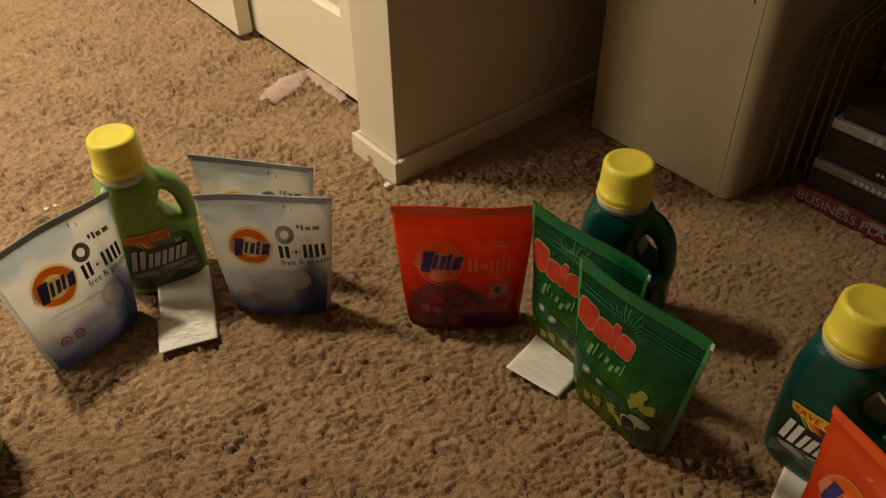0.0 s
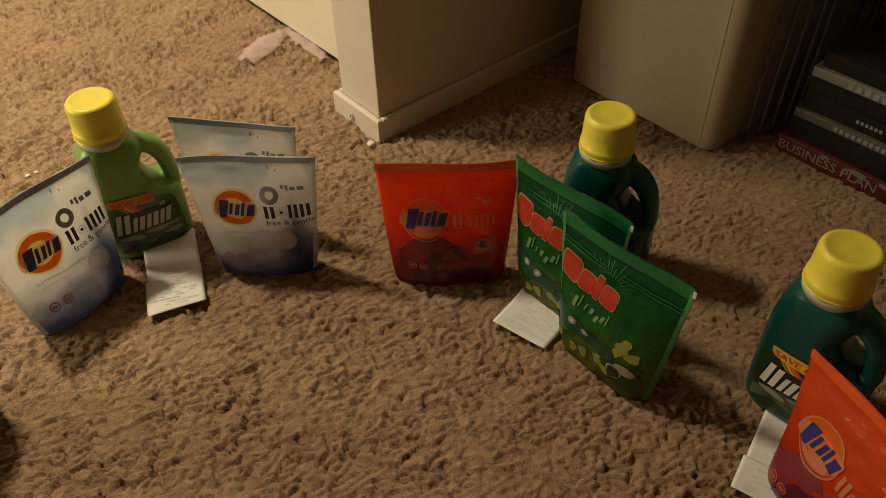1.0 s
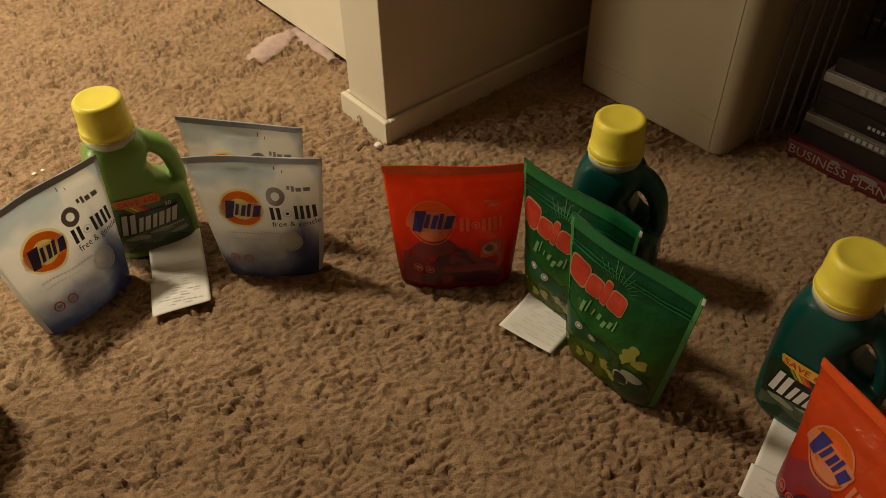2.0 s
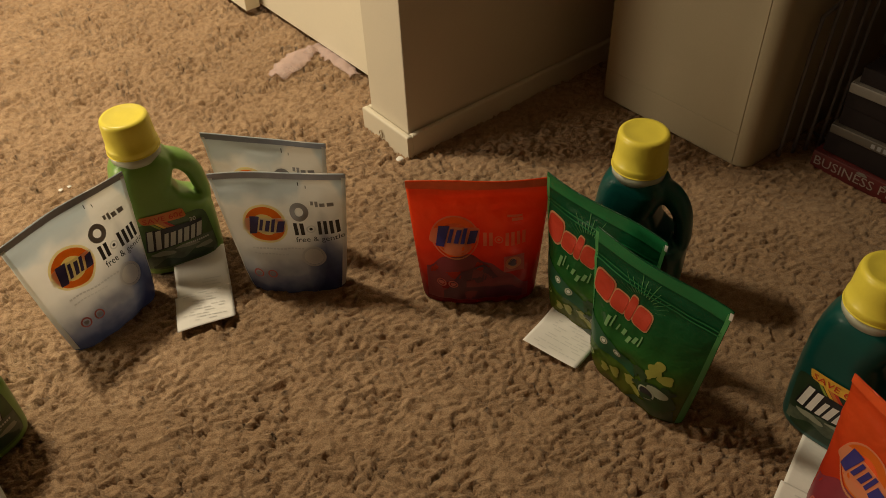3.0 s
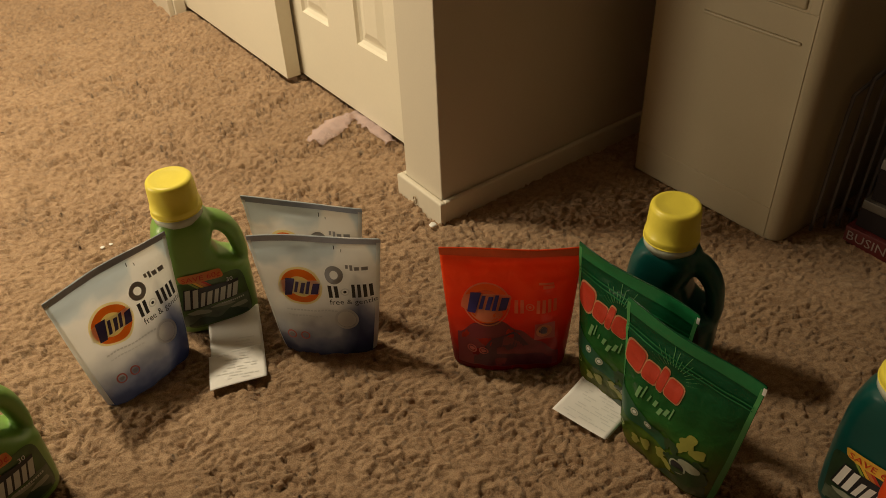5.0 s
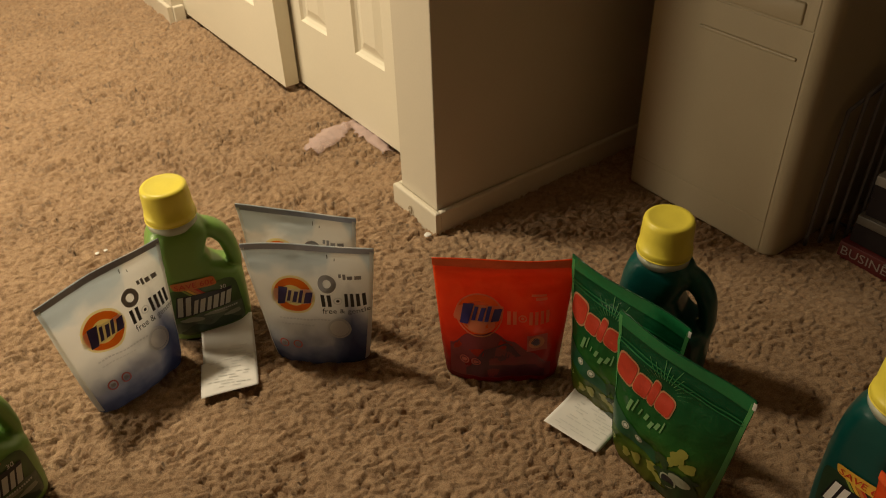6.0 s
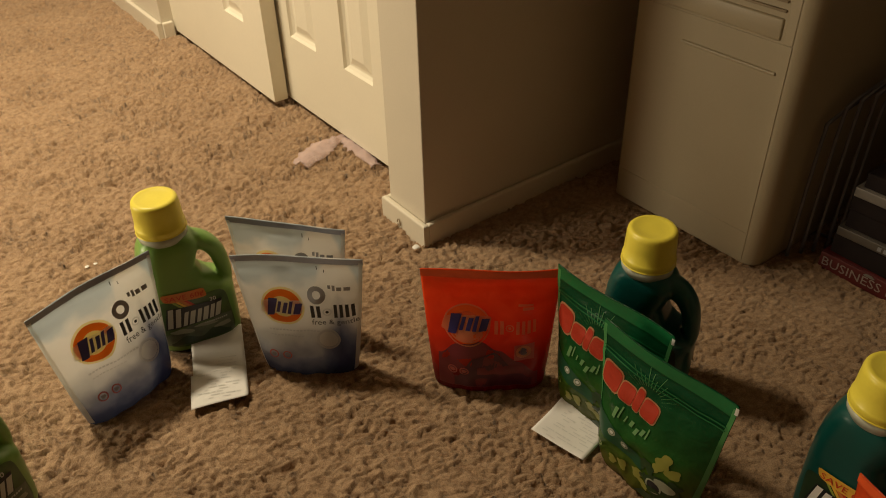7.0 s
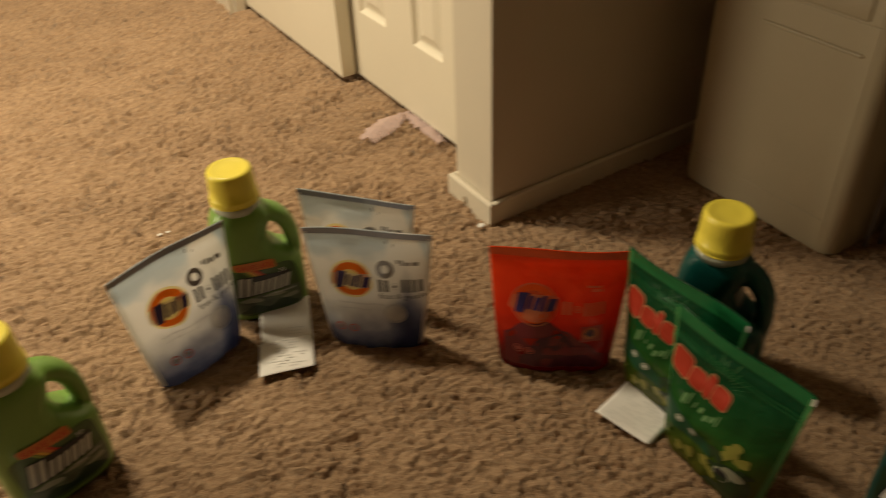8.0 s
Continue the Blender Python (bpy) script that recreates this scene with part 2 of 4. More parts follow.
def add_tube(bm, points, radius, n=10, flat=1.0, end_radius=None):
    rings = []
    first, last = radius, radius if end_radius is None else end_radius
    for i, p in enumerate(points):
        a, b = Vector(points[max(0, i - 1)]), Vector(points[min(len(points) - 1, i + 1)])
        d = (b - a).normalized()
        side = Vector((0, 1, 0)) if abs(d.y) < 0.9 else Vector((1, 0, 0))
        n1 = d.cross(side).normalized()
        n2 = d.cross(n1).normalized()
        radius = first + (last - first) * i / (len(points) - 1)
        rings.append([bm.verts.new(Vector(p) + radius * (math.cos(2 * math.pi * k / n) * n1 + flat * math.sin(2 * math.pi * k / n) * n2)) for k in range(n)])
    for a, b in zip(rings, rings[1:]):
        for k in range(n):
            bm.faces.new((a[k], a[(k + 1) % n], b[(k + 1) % n], b[k]))
    bm.faces.new(rings[0][::-1])
    bm.faces.new(rings[-1])
    bmesh.ops.recalc_face_normals(bm, faces=bm.faces[:])
    return bm


def bend(points, steps=6):
    """A smooth line through the given points."""
    out, ps = [], [Vector(p) for p in points]
    for i in range(len(ps) - 1):
        p0, p1, p2, p3 = ps[max(0, i - 1)], ps[i], ps[i + 1], ps[min(len(ps) - 1, i + 2)]
        for k in range(steps):
            t = k / steps
            out.append(0.5 * ((2 * p1) + (p2 - p0) * t + (2 * p0 - 5 * p1 + 4 * p2 - p3) * t * t + (3 * p1 - p0 - 3 * p2 + p3) * t ** 3))
    return out + [ps[-1]]


# ---- flat print shapes, laid onto curved surfaces ----
def disc(cx, cz, rx, rz, n=28, rings=4, inner=0.0, turn=0.0):
    vs, fs = [], []
    c, s = math.cos(radians(turn)), math.sin(radians(turn))
    for k in range(rings + 1):
        f = inner + (1 - inner) * k / rings
        for i in range(n):
            x, z = rx * f * math.cos(2 * math.pi * i / n), rz * f * math.sin(2 * math.pi * i / n)
            vs.append((cx + c * x - s * z, cz + s * x + c * z))
    for k in range(rings):
        for i in range(n):
            j = (i + 1) % n
            fs.append((k * n + i, k * n + j, (k + 1) * n + j, (k + 1) * n + i))
    return vs, fs


def pill(cx, cz, rx, rz, slant=0.0, rise=0.0, power=4.0, n=28, rings=4, inner=0.02):
    """A rounded block, or with a larger inner share a rounded frame."""
    vs, fs = disc(0, 0, 1, 1, n, rings, inner)
    out = []
    for x, z in vs:
        q = (abs(x) ** power + abs(z) ** power) ** (1 / power) or 1
        k = math.hypot(x, z) / q
        out.append((cx + rx * x * k + slant * z * k, cz + rz * z * k + rise * x * k))
    return out, fs


def quad(a, b, c, d, nx=6, nz=4):
    """A patch between the corners lower left, lower right, upper right and upper left."""
    vs, fs = [], []
    for j in range(nz + 1):
        for i in range(nx + 1):
            s, t = i / nx, j / nz
            vs.append(tuple((1 - t) * ((1 - s) * a[k] + s * b[k]) + t * ((1 - s) * d[k] + s * c[k]) for k in (0, 1)))
    for j in range(nz):
        for i in range(nx):
            o = j * (nx + 1) + i
            fs.append((o, o + 1, o + nx + 2, o + nx + 1))
    return vs, fs


def bar(x, z, w, h, skew=0.0, rise=0.0, nx=6, nz=3):
    """An upright bar with its lower left corner at x, z; skew slants it, rise lifts its right end."""
    return quad((x, z), (x + w, z + rise), (x + w + skew, z + h + rise), (x + skew, z + h), nx, nz)


def blob(cx, cz, r, seed, n=28, rough=0.25, sx=1.0, sz=1.0):
    rnd = random.Random(seed)
    k1, k2, k3 = rnd.random() * 6.3, rnd.random() * 6.3, rnd.random() * 6.3
    vs, fs = [(cx, cz)], []
    for k in (1, 2, 3):
        for i in range(n):
            a = 2 * math.pi * i / n
            q = r * k / 3 * (1 + rough * (0.6 * math.sin(2 * a + k1) + 0.5 * math.sin(3 * a + k2) + 0.3 * math.sin(5 * a + k3)))
            vs.append((cx + sx * q * math.cos(a), cz + sz * q * math.sin(a)))
    for i in range(n):
        j = (i + 1) % n
        fs.append((0, 1 + i, 1 + j))
        for k in range(2):
            fs.append((1 + k * n + i, 1 + (k + 1) * n + i, 1 + (k + 1) * n + j, 1 + k * n + j))
    return vs, fs


def hill(x0, x1, z0, heights, n=24):
    """A filled band with a wavy upper edge."""
    vs, fs = [], []
    for i in range(n + 1):
        s = i / n * (len(heights) - 1)
        k = min(int(s), len(heights) - 2)
        f = s - k
        f = f * f * (3 - 2 * f)
        top = heights[k] * (1 - f) + heights[k + 1] * f
        for j in range(5):
            vs.append((x0 + (x1 - x0) * i / n, z0 + (top - z0) * j / 4))
    for i in range(n):
        for j in range(4):
            o = i * 5 + j
            fs.append((o, o + 5, o + 6, o + 1))
    return vs, fs


def words(text, x, z, size, rise=0.0, width=None, shear=0.0):
    cu = bpy.data.curves.new("letters", "FONT")
    cu.body, cu.size, cu.resolution_u, cu.shear = text, size, 2, shear
    ob = new("letters", cu)
    bpy.context.view_layer.update()
    me = ob.to_mesh()
    raw = [(v.co.x, v.co.y) for v in me.vertices]
    fs = [tuple(p.vertices) for p in me.polygons]
    ob.to_mesh_clear()
    bpy.data.objects.remove(ob)
    bpy.data.curves.remove(cu)
    span = max(p[0] for p in raw) or 1
    k = 1 if width is None else width / span
    c, s = math.cos(radians(rise)), math.sin(radians(rise))
    return [(x + c * px * k - s * py, z + s * px * k + c * py) for px, py in raw], fs


def joined(*shapes):
    vs, fs = [], []
    for v, f in shapes:
        o = len(vs)
        vs += v
        fs += [tuple(i + o for i in q) for q in f]
    return vs, fs


def printed(name, shape, place, lift, material, parent, label=""):
    """Lays a flat shape onto a surface: place(a, b) gives the point and the normal there."""
    bm = bmesh.new()
    vs = []
    for a, b in shape[0]:
        p, n = place(a, b)
        vs.append(bm.verts.new(p + n * lift))
    for f in shape[1]:
        try:
            bm.faces.new([vs[i] for i in f])
        except ValueError:
            pass
    return part(name, bm, material, parent, label)


# ---- room ----
# The walls run at 35 and 125 degrees; this frame has its origin at the free corner of the partition's skirting.
ROOM = pose(-0.004, 1.175, 0, 0, 0, 35)
BACK, FRONT, RIGHT, LEFT, HIGH = 0.98, -3.8, -3.9, 3.4, 2.44


def fixed(name, bm, material, label, category="wall", smooth=False):
    ob = mesh_object(name, bm, material, None, "", smooth)
    ob.matrix_world = ROOM
    return tagged(ob, label, category, "", "structure")


def smooth_noise(x, y, size, seed):
    """Value noise on arrays, between 0 and 1."""
    rs = np.random.RandomState(seed)
    table = rs.rand(257, 257)
    gx, gy = x / size, y / size
    ix, iy = np.floor(gx).astype(int), np.floor(gy).astype(int)
    fx, fy = gx - ix, gy - iy
    fx, fy = fx * fx * (3 - 2 * fx), fy * fy * (3 - 2 * fy)
    a, b = table[ix % 257, iy % 257], table[(ix + 1) % 257, iy % 257]
    c, d = table[ix % 257, (iy + 1) % 257], table[(ix + 1) % 257, (iy + 1) % 257]
    return (a * (1 - fx) + b * fx) * (1 - fy) + (c * (1 - fx) + d * fx) * fy


def tufts(x, y, size, seed):
    """Scattered tufts: the gap to the next tuft, each tuft's own number, and the way from its middle, in tuft sizes."""
    rs = np.random.RandomState(seed)
    jx, jy, own = rs.rand(509, 509), rs.rand(509, 509), rs.rand(509, 509)
    gx, gy = x / size, y / size
    ix, iy = np.floor(gx).astype(int), np.floor(gy).astype(int)
    near, next_one = np.full(x.shape, 9.0), np.full(x.shape, 9.0)
    mine, off_x, off_y = np.zeros(x.shape), np.zeros(x.shape), np.zeros(x.shape)
    for dx in (-1, 0, 1):
        for dy in (-1, 0, 1):
            cx, cy = ix + dx, iy + dy
            ox, oy = gx - cx - jx[cx % 509, cy % 509], gy - cy - jy[cx % 509, cy % 509]
            d = np.sqrt(ox * ox + oy * oy)
            closer = d < near
            next_one = np.where(closer, near, np.minimum(next_one, d))
            mine, off_x, off_y = (np.where(closer, n, o) for n, o in ((own[cx % 509, cy % 509], mine), (ox, off_x), (oy, off_y)))
            near = np.where(closer, d, near)
    return next_one - near, mine, off_x, off_y


def carpet():
    """The carpet: one sheet, its pile modelled as lumpy tufts where the camera looks."""
    xs = np.concatenate([np.linspace(-5.6, -1.75, 30)[:-1], np.arange(-1.75, -0.75, 0.005), np.arange(-0.75, 0.75, 0.0029), np.arange(0.75, 1.05, 0.006), np.linspace(1.06, 4.0, 25)])
    ys = np.concatenate([np.linspace(-4.6, 0.20, 34)[:-1], np.arange(0.20, 1.30, 0.0024), np.arange(1.30, 2.3, 0.0040), np.arange(2.3, 3.3, 0.008), np.linspace(3.31, 5.2, 20)])
    x, y = np.meshgrid(xs, ys)
    wx = x + 0.020 * (smooth_noise(x + 7, y + 3, 0.020, 4) - 0.5) + 0.006 * (smooth_noise(x + 2, y + 1, 0.008, 14) - 0.5)
    wy = y + 0.018 * (smooth_noise(x + 5, y + 9, 0.020, 5) - 0.5) + 0.006 * (smooth_noise(x + 6, y + 4, 0.008, 15) - 0.5)
    gap, own, ox, oy = tufts(wx * 0.38 + 9, wy + 9 - 0.09 * wx, 0.0086, 1)
    gap2, own2, ox2, oy2 = tufts(wx + 3, wy + 4, 0.0058, 2)
    edge = 1 - np.exp(-np.maximum(gap, 0) / 0.075)
    edge2 = 1 - np.exp(-np.maximum(gap2, 0) / 0.2)
    amount = 0.42 + 0.58 * np.clip(2.0 * smooth_noise(x + 11, y + 2, 0.05, 6) - 0.45, 0, 1)
    worn = (1 + 0.4 * np.clip((y - 1.0) / 0.6, 0, 1)) * (1 - 0.38 * np.clip((x + 0.05) / 0.35, 0, 1) * np.clip((y - 0.55) / 0.4, 0, 1))
    lean = 0.0070 * own * (-0.6 * oy + 0.8 * ox)
    z = worn * amount * (0.0125 * (edge - 1) + 0.0074 * (own - 1) + lean) + worn * (0.0014 * (edge2 - 1) + 0.0012 * (own2 - 1))
    z = z + 0.004 * (smooth_noise(x + 20, y + 20, 0.06, 7) - 1) + 0.003 * (smooth_noise(x + 8, y + 8, 0.3, 8) - 1) + 0.0070
    ny, nx = x.shape
    me = bpy.data.meshes.new("floor")
    co = np.stack([x.ravel(), y.ravel(), z.ravel()], 1).astype(np.float32)
    i = (np.arange(ny - 1)[:, None] * nx + np.arange(nx - 1)[None, :]).ravel()
    faces = np.stack([i, i + 1, i + nx + 1, i + nx], 1).astype(np.int32)
    me.vertices.add(len(co))
    me.vertices.foreach_set("co", co.ravel())
    me.loops.add(faces.size)
    me.loops.foreach_set("vertex_index", faces.ravel())
    me.polygons.add(len(faces))
    me.polygons.foreach_set("loop_start", np.arange(0, faces.size, 4, dtype=np.int32))
    me.polygons.foreach_set("use_smooth", np.ones(len(faces), dtype=bool))
    me.update(calc_edges=True)
    me.materials.append(M["carpet"])
    return tagged(new("floor", me), "tan textured cut-pile carpet with worn tufts", "carpet", "", "structure")


carpet()
T = 0.012
fixed("wall_partition", box(T, BACK, T, 0.125, -0.02, HIGH, 0.002), M["wall"], "cream painted partition wall end beside the closet")
fixed("wall_closet_side", add_box(box(0.02, 0.14, 1.31, LEFT, -0.02, HIGH, 0.002), 0.02, 0.14, 0.127, 1.308, 2.04, HIGH), M["wall"], "cream painted wall around the closet opening")
fixed("wall_nook", box(BACK, BACK + 0.1, RIGHT - 0.1, 0.125, -0.02, HIGH), M["wall"], "cream painted wall at the back of the nook")
# Unseen walls that close the room, darkened to keep bounce light low.
fixed("wall_right", box(FRONT, BACK, RIGHT - 0.1, RIGHT, -0.02, HIGH), M["wall_far"], "unseen side wall of the room, taupe to cut bounce light")
fixed("wall_front", box(FRONT - 0.1, FRONT, RIGHT - 0.1, LEFT + 0.1, -0.02, HIGH), M["wall_far"], "unseen wall behind the viewer, taupe to cut bounce light")
fixed("wall_left", box(FRONT, 0.9, LEFT, LEFT + 0.1, -0.02, HIGH), M["wall_far"], "unseen far wall of the room, taupe to cut bounce light")
fixed("wall_closet_back", add_box(box(0.80, 0.88, 0.127, LEFT, -0.02, HIGH), 0.141, 0.799, 1.42, 1.50, -0.02, HIGH), M["wall"], "plain inner wall of the closet")
fixed("ceiling", box(FRONT - 0.1, BACK + 0.1, RIGHT - 0.1, LEFT + 0.1, HIGH + 0.001, HIGH + 0.1), M["ceiling"], "plain white ceiling", "ceiling")


def skirting(name, x0, x1, y0, y1, label):
    """A low painted board with a rounded upper edge."""
    bm = box(x0, x1, y0, y1, -0.02, 0.041)
    es = [e for e in bm.edges if e.verts[0].co.z > 0.03 and e.verts[1].co.z > 0.03]
    bmesh.ops.bevel(bm, geom=es, offset=0.004, segments=3, affect="EDGES", profile=0.5)
    return fixed(name, bm, M["trim"], label, "baseboard")


skirting("baseboard_end", 0, T - 0.0005, 0.0, 0.137, "cream baseboard wrapped round the partition end")
skirting("baseboard_side", T, BACK - 0.001, 0.0, T - 0.0005, "cream baseboard along the partition side")
skirting("baseboard_inner", T, 0.09, 0.1255, 0.137, "cream baseboard beside the closet door")
skirting("baseboard_left", 0.006, 0.0195, 1.31, LEFT - 0.001, "cream baseboard left of the closet")
skirting("baseboard_return", 0.0205, 0.05, 1.296, 1.3095, "short cream baseboard return at the closet")
skirting("baseboard_nook", BACK - 0.012, BACK - 0.001, RIGHT + 0.001, -0.001, "cream baseboard at the back of the nook")


def closet_door(name, y0, y1, x, cols, label):
    """A six-panel sliding door: one skin with moulded panels, front at x, between y0 and y1."""
    z0, z1, deep = 0.012, 2.03, 0.035
    rows = [(0.178, 0.80), (0.95, 1.56), (1.66, 1.90)]
    ys = sorted({y0, y1, *[v for c in cols for v in c]})
    zs = sorted({z0, z1, *[v for r in rows for v in r]})
    bm = bmesh.new()
    grid = {(i, j): bm.verts.new((x, ys[i], zs[j])) for i in range(len(ys)) for j in range(len(zs))}
    for i in range(len(ys) - 1):
        for j in range(len(zs) - 1):
            a, b, c, d = grid[i, j], grid[i, j + 1], grid[i + 1, j + 1], grid[i + 1, j]
            if (ys[i], ys[i + 1]) in cols and (zs[j], zs[j + 1]) in rows:
                loop = [a, b, c, d]
                for inset, depth in ((0.004, 0.006), (0.010, 0.010), (0.015, 0.010), (0.034, 0.003)):
                    p, q, r, s = ys[i] + inset, ys[i + 1] - inset, zs[j] + inset, zs[j + 1] - inset
                    inner = [bm.verts.new((x + depth, yy, zz)) for yy, zz in ((p, r), (p, s), (q, s), (q, r))]
                    for k in range(4):
                        bm.faces.new((loop[k], loop[(k + 1) % 4], inner[(k + 1) % 4], inner[k]))
                    loop = inner
                bm.faces.new(loop)
            else:
                bm.faces.new((a, b, c, d))
    rim = [e for e in bm.edges if e.is_boundary]
    ext = bmesh.ops.extrude_edge_only(bm, edges=rim)
    for v in [g for g in ext["geom"] if isinstance(g, bmesh.types.BMVert)]:
        v.co.x = x + deep
    bmesh.ops.contextual_create(bm, geom=[e for e in bm.edges if e.is_boundary])
    bmesh.ops.recalc_face_normals(bm, faces=bm.faces[:])
    return fixed(name, bm, M["door"], label, "door")


closet_door("door_1", 0.688, 1.395, 0.056, [(0.797, 0.906), (1.013, 1.122)], "cream six-panel sliding closet door in front")
closet_door("door_2", 0.142, 0.832, 0.099, [(0.300, 0.412), (0.528, 0.645)], "cream six-panel sliding closet door behind")
fixed("trim_track", box(0.04, 0.135, 0.14, 1.30, 2.031, 2.039), M["trim"], "thin metal closet door track", "trim")


# ---- portable air conditioner ----
def air_conditioner():
    e = thing("portable_air_conditioner", ROOM, "beige plastic portable air conditioner standing on the carpet", "air conditioner")
    x0, x1, y0, y1 = 0.398, 0.79, -0.412, -0.090
    bm = box(x0 + 0.0015, x1, y0, y1, 0.0, 0.72)
    for side, r in ((y0, 0.027), (y1, 0.007)):
        up = [d for d in bm.edges if abs(d.verts[0].co.y - side) < 1e-5 and abs(d.verts[1].co.y - side) < 1e-5 and abs(d.verts[0].co.z - d.verts[1].co.z) > 0.5]
        bmesh.ops.bevel(bm, geom=up, offset=r, segments=6, affect="EDGES", profile=0.5)
    es = [d for d in bm.edges if abs(d.verts[0].co.z - d.verts[1].co.z) < 1e-6 and len(d.link_faces) == 2]
    bmesh.ops.bevel(bm, geom=es, offset=0.005, segments=3, affect="EDGES", profile=0.5)
    even(part("body", bm, M["beige"], e))
    py0, py1 = y0 + 0.026, y1 - 0.007

    def slab(a0, a1, b0, b1, out=0.0, r=0.003):
        return box(x0 + 0.0006 - out, x0 + 0.012, a0, a1, b0, b1, min(r, 0.0009), 2)
    even(part("lower_trim", slab(py0, py1, 0.006, 0.0628), M["beige"], e))
    even(part("front_panel", slab(py0, py1, 0.0636, 0.3935, 0.0002, 0.002), M["beige"], e))
    up = bmesh.new()
    add_box(up, x0 + 0.0004, x0 + 0.012, py0, py0 + 0.018, 0.394, 0.50, 0.002)
    add_box(up, x0 + 0.0004, x0 + 0.012, py1 - 0.020, py1, 0.394, 0.50, 0.002)
    add_box(up, x0 + 0.0004, x0 + 0.012, py0, py1, 0.50, 0.70, 0.002)
    even(part("upper_panel", up, M["beige"], e))
    even(part("grip_ledge", box(x0 - 0.0026, x0 + 0.008, py0 + 0.016, py1 - 0.095, 0.3440, 0.3500, 0.0024, 3), M["beige"], e))
    vent = part("vent_pocket", box(x0 + 0.0022, x0 + 0.007, py0 + 0.019, py1 - 0.021, 0.3945, 0.498), M["beige_dark"], e, "recessed air vent in darker beige")
    part("vent_frame", box(x0 - 0.002, x0 + 0.009, py0 + 0.0215, py1 - 0.023, 0.397, 0.431, 0.0035, 3), M["beige"], vent)
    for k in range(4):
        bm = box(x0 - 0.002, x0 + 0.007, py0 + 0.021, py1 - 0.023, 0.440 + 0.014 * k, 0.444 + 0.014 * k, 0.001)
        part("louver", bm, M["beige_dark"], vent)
    return e


air_conditioner()


# ---- wire rack and books in the nook ----
def wire_rack():
    e = thing("wire_rack", ROOM, "dark grey wire rack with looped dividers beside the air conditioner", "rack")
    for k, (y, x, h, deep) in enumerate(((-0.426, 0.474, 0.262, 0.30), (-0.436, 0.500, 0.285, 0.30), (-0.446, 0.522, 0.295, 0.28), (-0.456, 0.545, 0.300, 0.26), (-0.464, 0.560, 0.285, 0.25))):
        pts = bend([(x, y, 0.006), (x + 0.004, y, h * 0.55), (x + 0.010, y, h - 0.02), (x + 0.028, y, h), (x + deep * 0.6, y, h + 0.02), (x + deep - 0.02, y, h + 0.02), (x + deep, y, h - 0.01), (x + deep, y, 0.006)], 5)
        part("wire_loop", add_tube(bmesh.new(), pts, 0.0034, 8), M["wire"], e)
    for x in (0.58, 0.72):
        part("cross_wire", add_tube(bmesh.new(), [(x, -0.42, 0.005), (x, -0.469, 0.005)], 0.0026, 8), M["wire"], e)


wire_rack()


def book(x, y, z, long, thick, deep, turn, cover, label, spine=None, ink_name="white_ink", bars=()):
    """A closed book lying flat; its spine faces the room along the y axis of the room frame."""
    e = thing("book", ROOM @ pose(x, y, z, 0, 0, turn), label, "book", "stacked books")
    c = 0.0025
    bm = box(0.004, deep, -long, 0, 0, c, 0.0008)
    add_box(bm, 0.004, deep, -long, 0, thick - c, thick, 0.0008)
    add_box(bm, 0, 0.004, -long, 0, 0, thick, 0.0016, 3)
    part("cover", bm, M[cover], e)
    part("pages", box(0.0045, deep - 0.004, -long + 0.003, -0.003, c, thick - c), M["pages"], e)

    def place(a, b):
        return Vector((0, -a, b)), Vector((-1, 0, 0))
    if spine:
        printed("lettering", words(spine, 0.004, thick * 0.30, thick * 0.72, 0, long * 0.66), place, 0.0007, M[ink_name], e)
    for a, b, w, h in bars:
        printed("lettering", joined(*[bar(a + i * 1.25 * h, b, h * 0.8, h, 0, 0, 2, 2) for i in range(max(1, int(w / (1.25 * h))))]), place, 0.0007, M[ink_name], e)
    return e


b1 = book(0.496, -0.472, 0.0, 0.265, 0.033, 0.19, 0, "red_cover", "red hardback book with white capitals on its spine, under a stack", "BUSINESS PLAN", "book_ink")
for a, b, r, seed, wide, tall in ((0.087, 0.030, 0.005, 3, 1.6, 0.7), (0.145, 0.028, 0.008, 5, 2.4, 0.6), (0.20, 0.028, 0.008, 9, 2.6, 0.6)):
    printed("torn_patch", blob(a, b, r, seed, sx=wide, sz=tall), lambda p, q: (Vector((0, -p, min(q, 0.033))), Vector((-1, 0, 0))), 0.0012, M["white_cover"], b1, "cream torn paper patch")
book(0.507, -0.480, 0.0332, 0.25, 0.040, 0.17, -1.5, "brown_cover", "thick dark brown book above a red one")
book(0.500, -0.484, 0.0734, 0.25, 0.016, 0.17, 1, "tan_cover", "pale grey book with faded grey lettering", None, "grey_ink", ((0.07, 0.004, 0.13, 0.008),))
book(0.508, -0.490, 0.0896, 0.25, 0.034, 0.17, 1, "brown_cover", "dark brown book with small pale lettering", None, "grey_ink", ((0.09, 0.012, 0.05, 0.006),))
book(0.506, -0.490, 0.1238, 0.25, 0.028, 0.17, 0, "brown_cover", "dark brown book in the middle of the stack")
book(0.500, -0.492, 0.1520, 0.24, 0.017, 0.16, 1, "white_cover", "off-white book with dark lettering on the spine", None, "grey_ink", ((0.06, 0.003, 0.12, 0.011),))
book(0.508, -0.500, 0.1692, 0.24, 0.026, 0.16, 0, "brown_cover", "dark brown book on top of the stack")


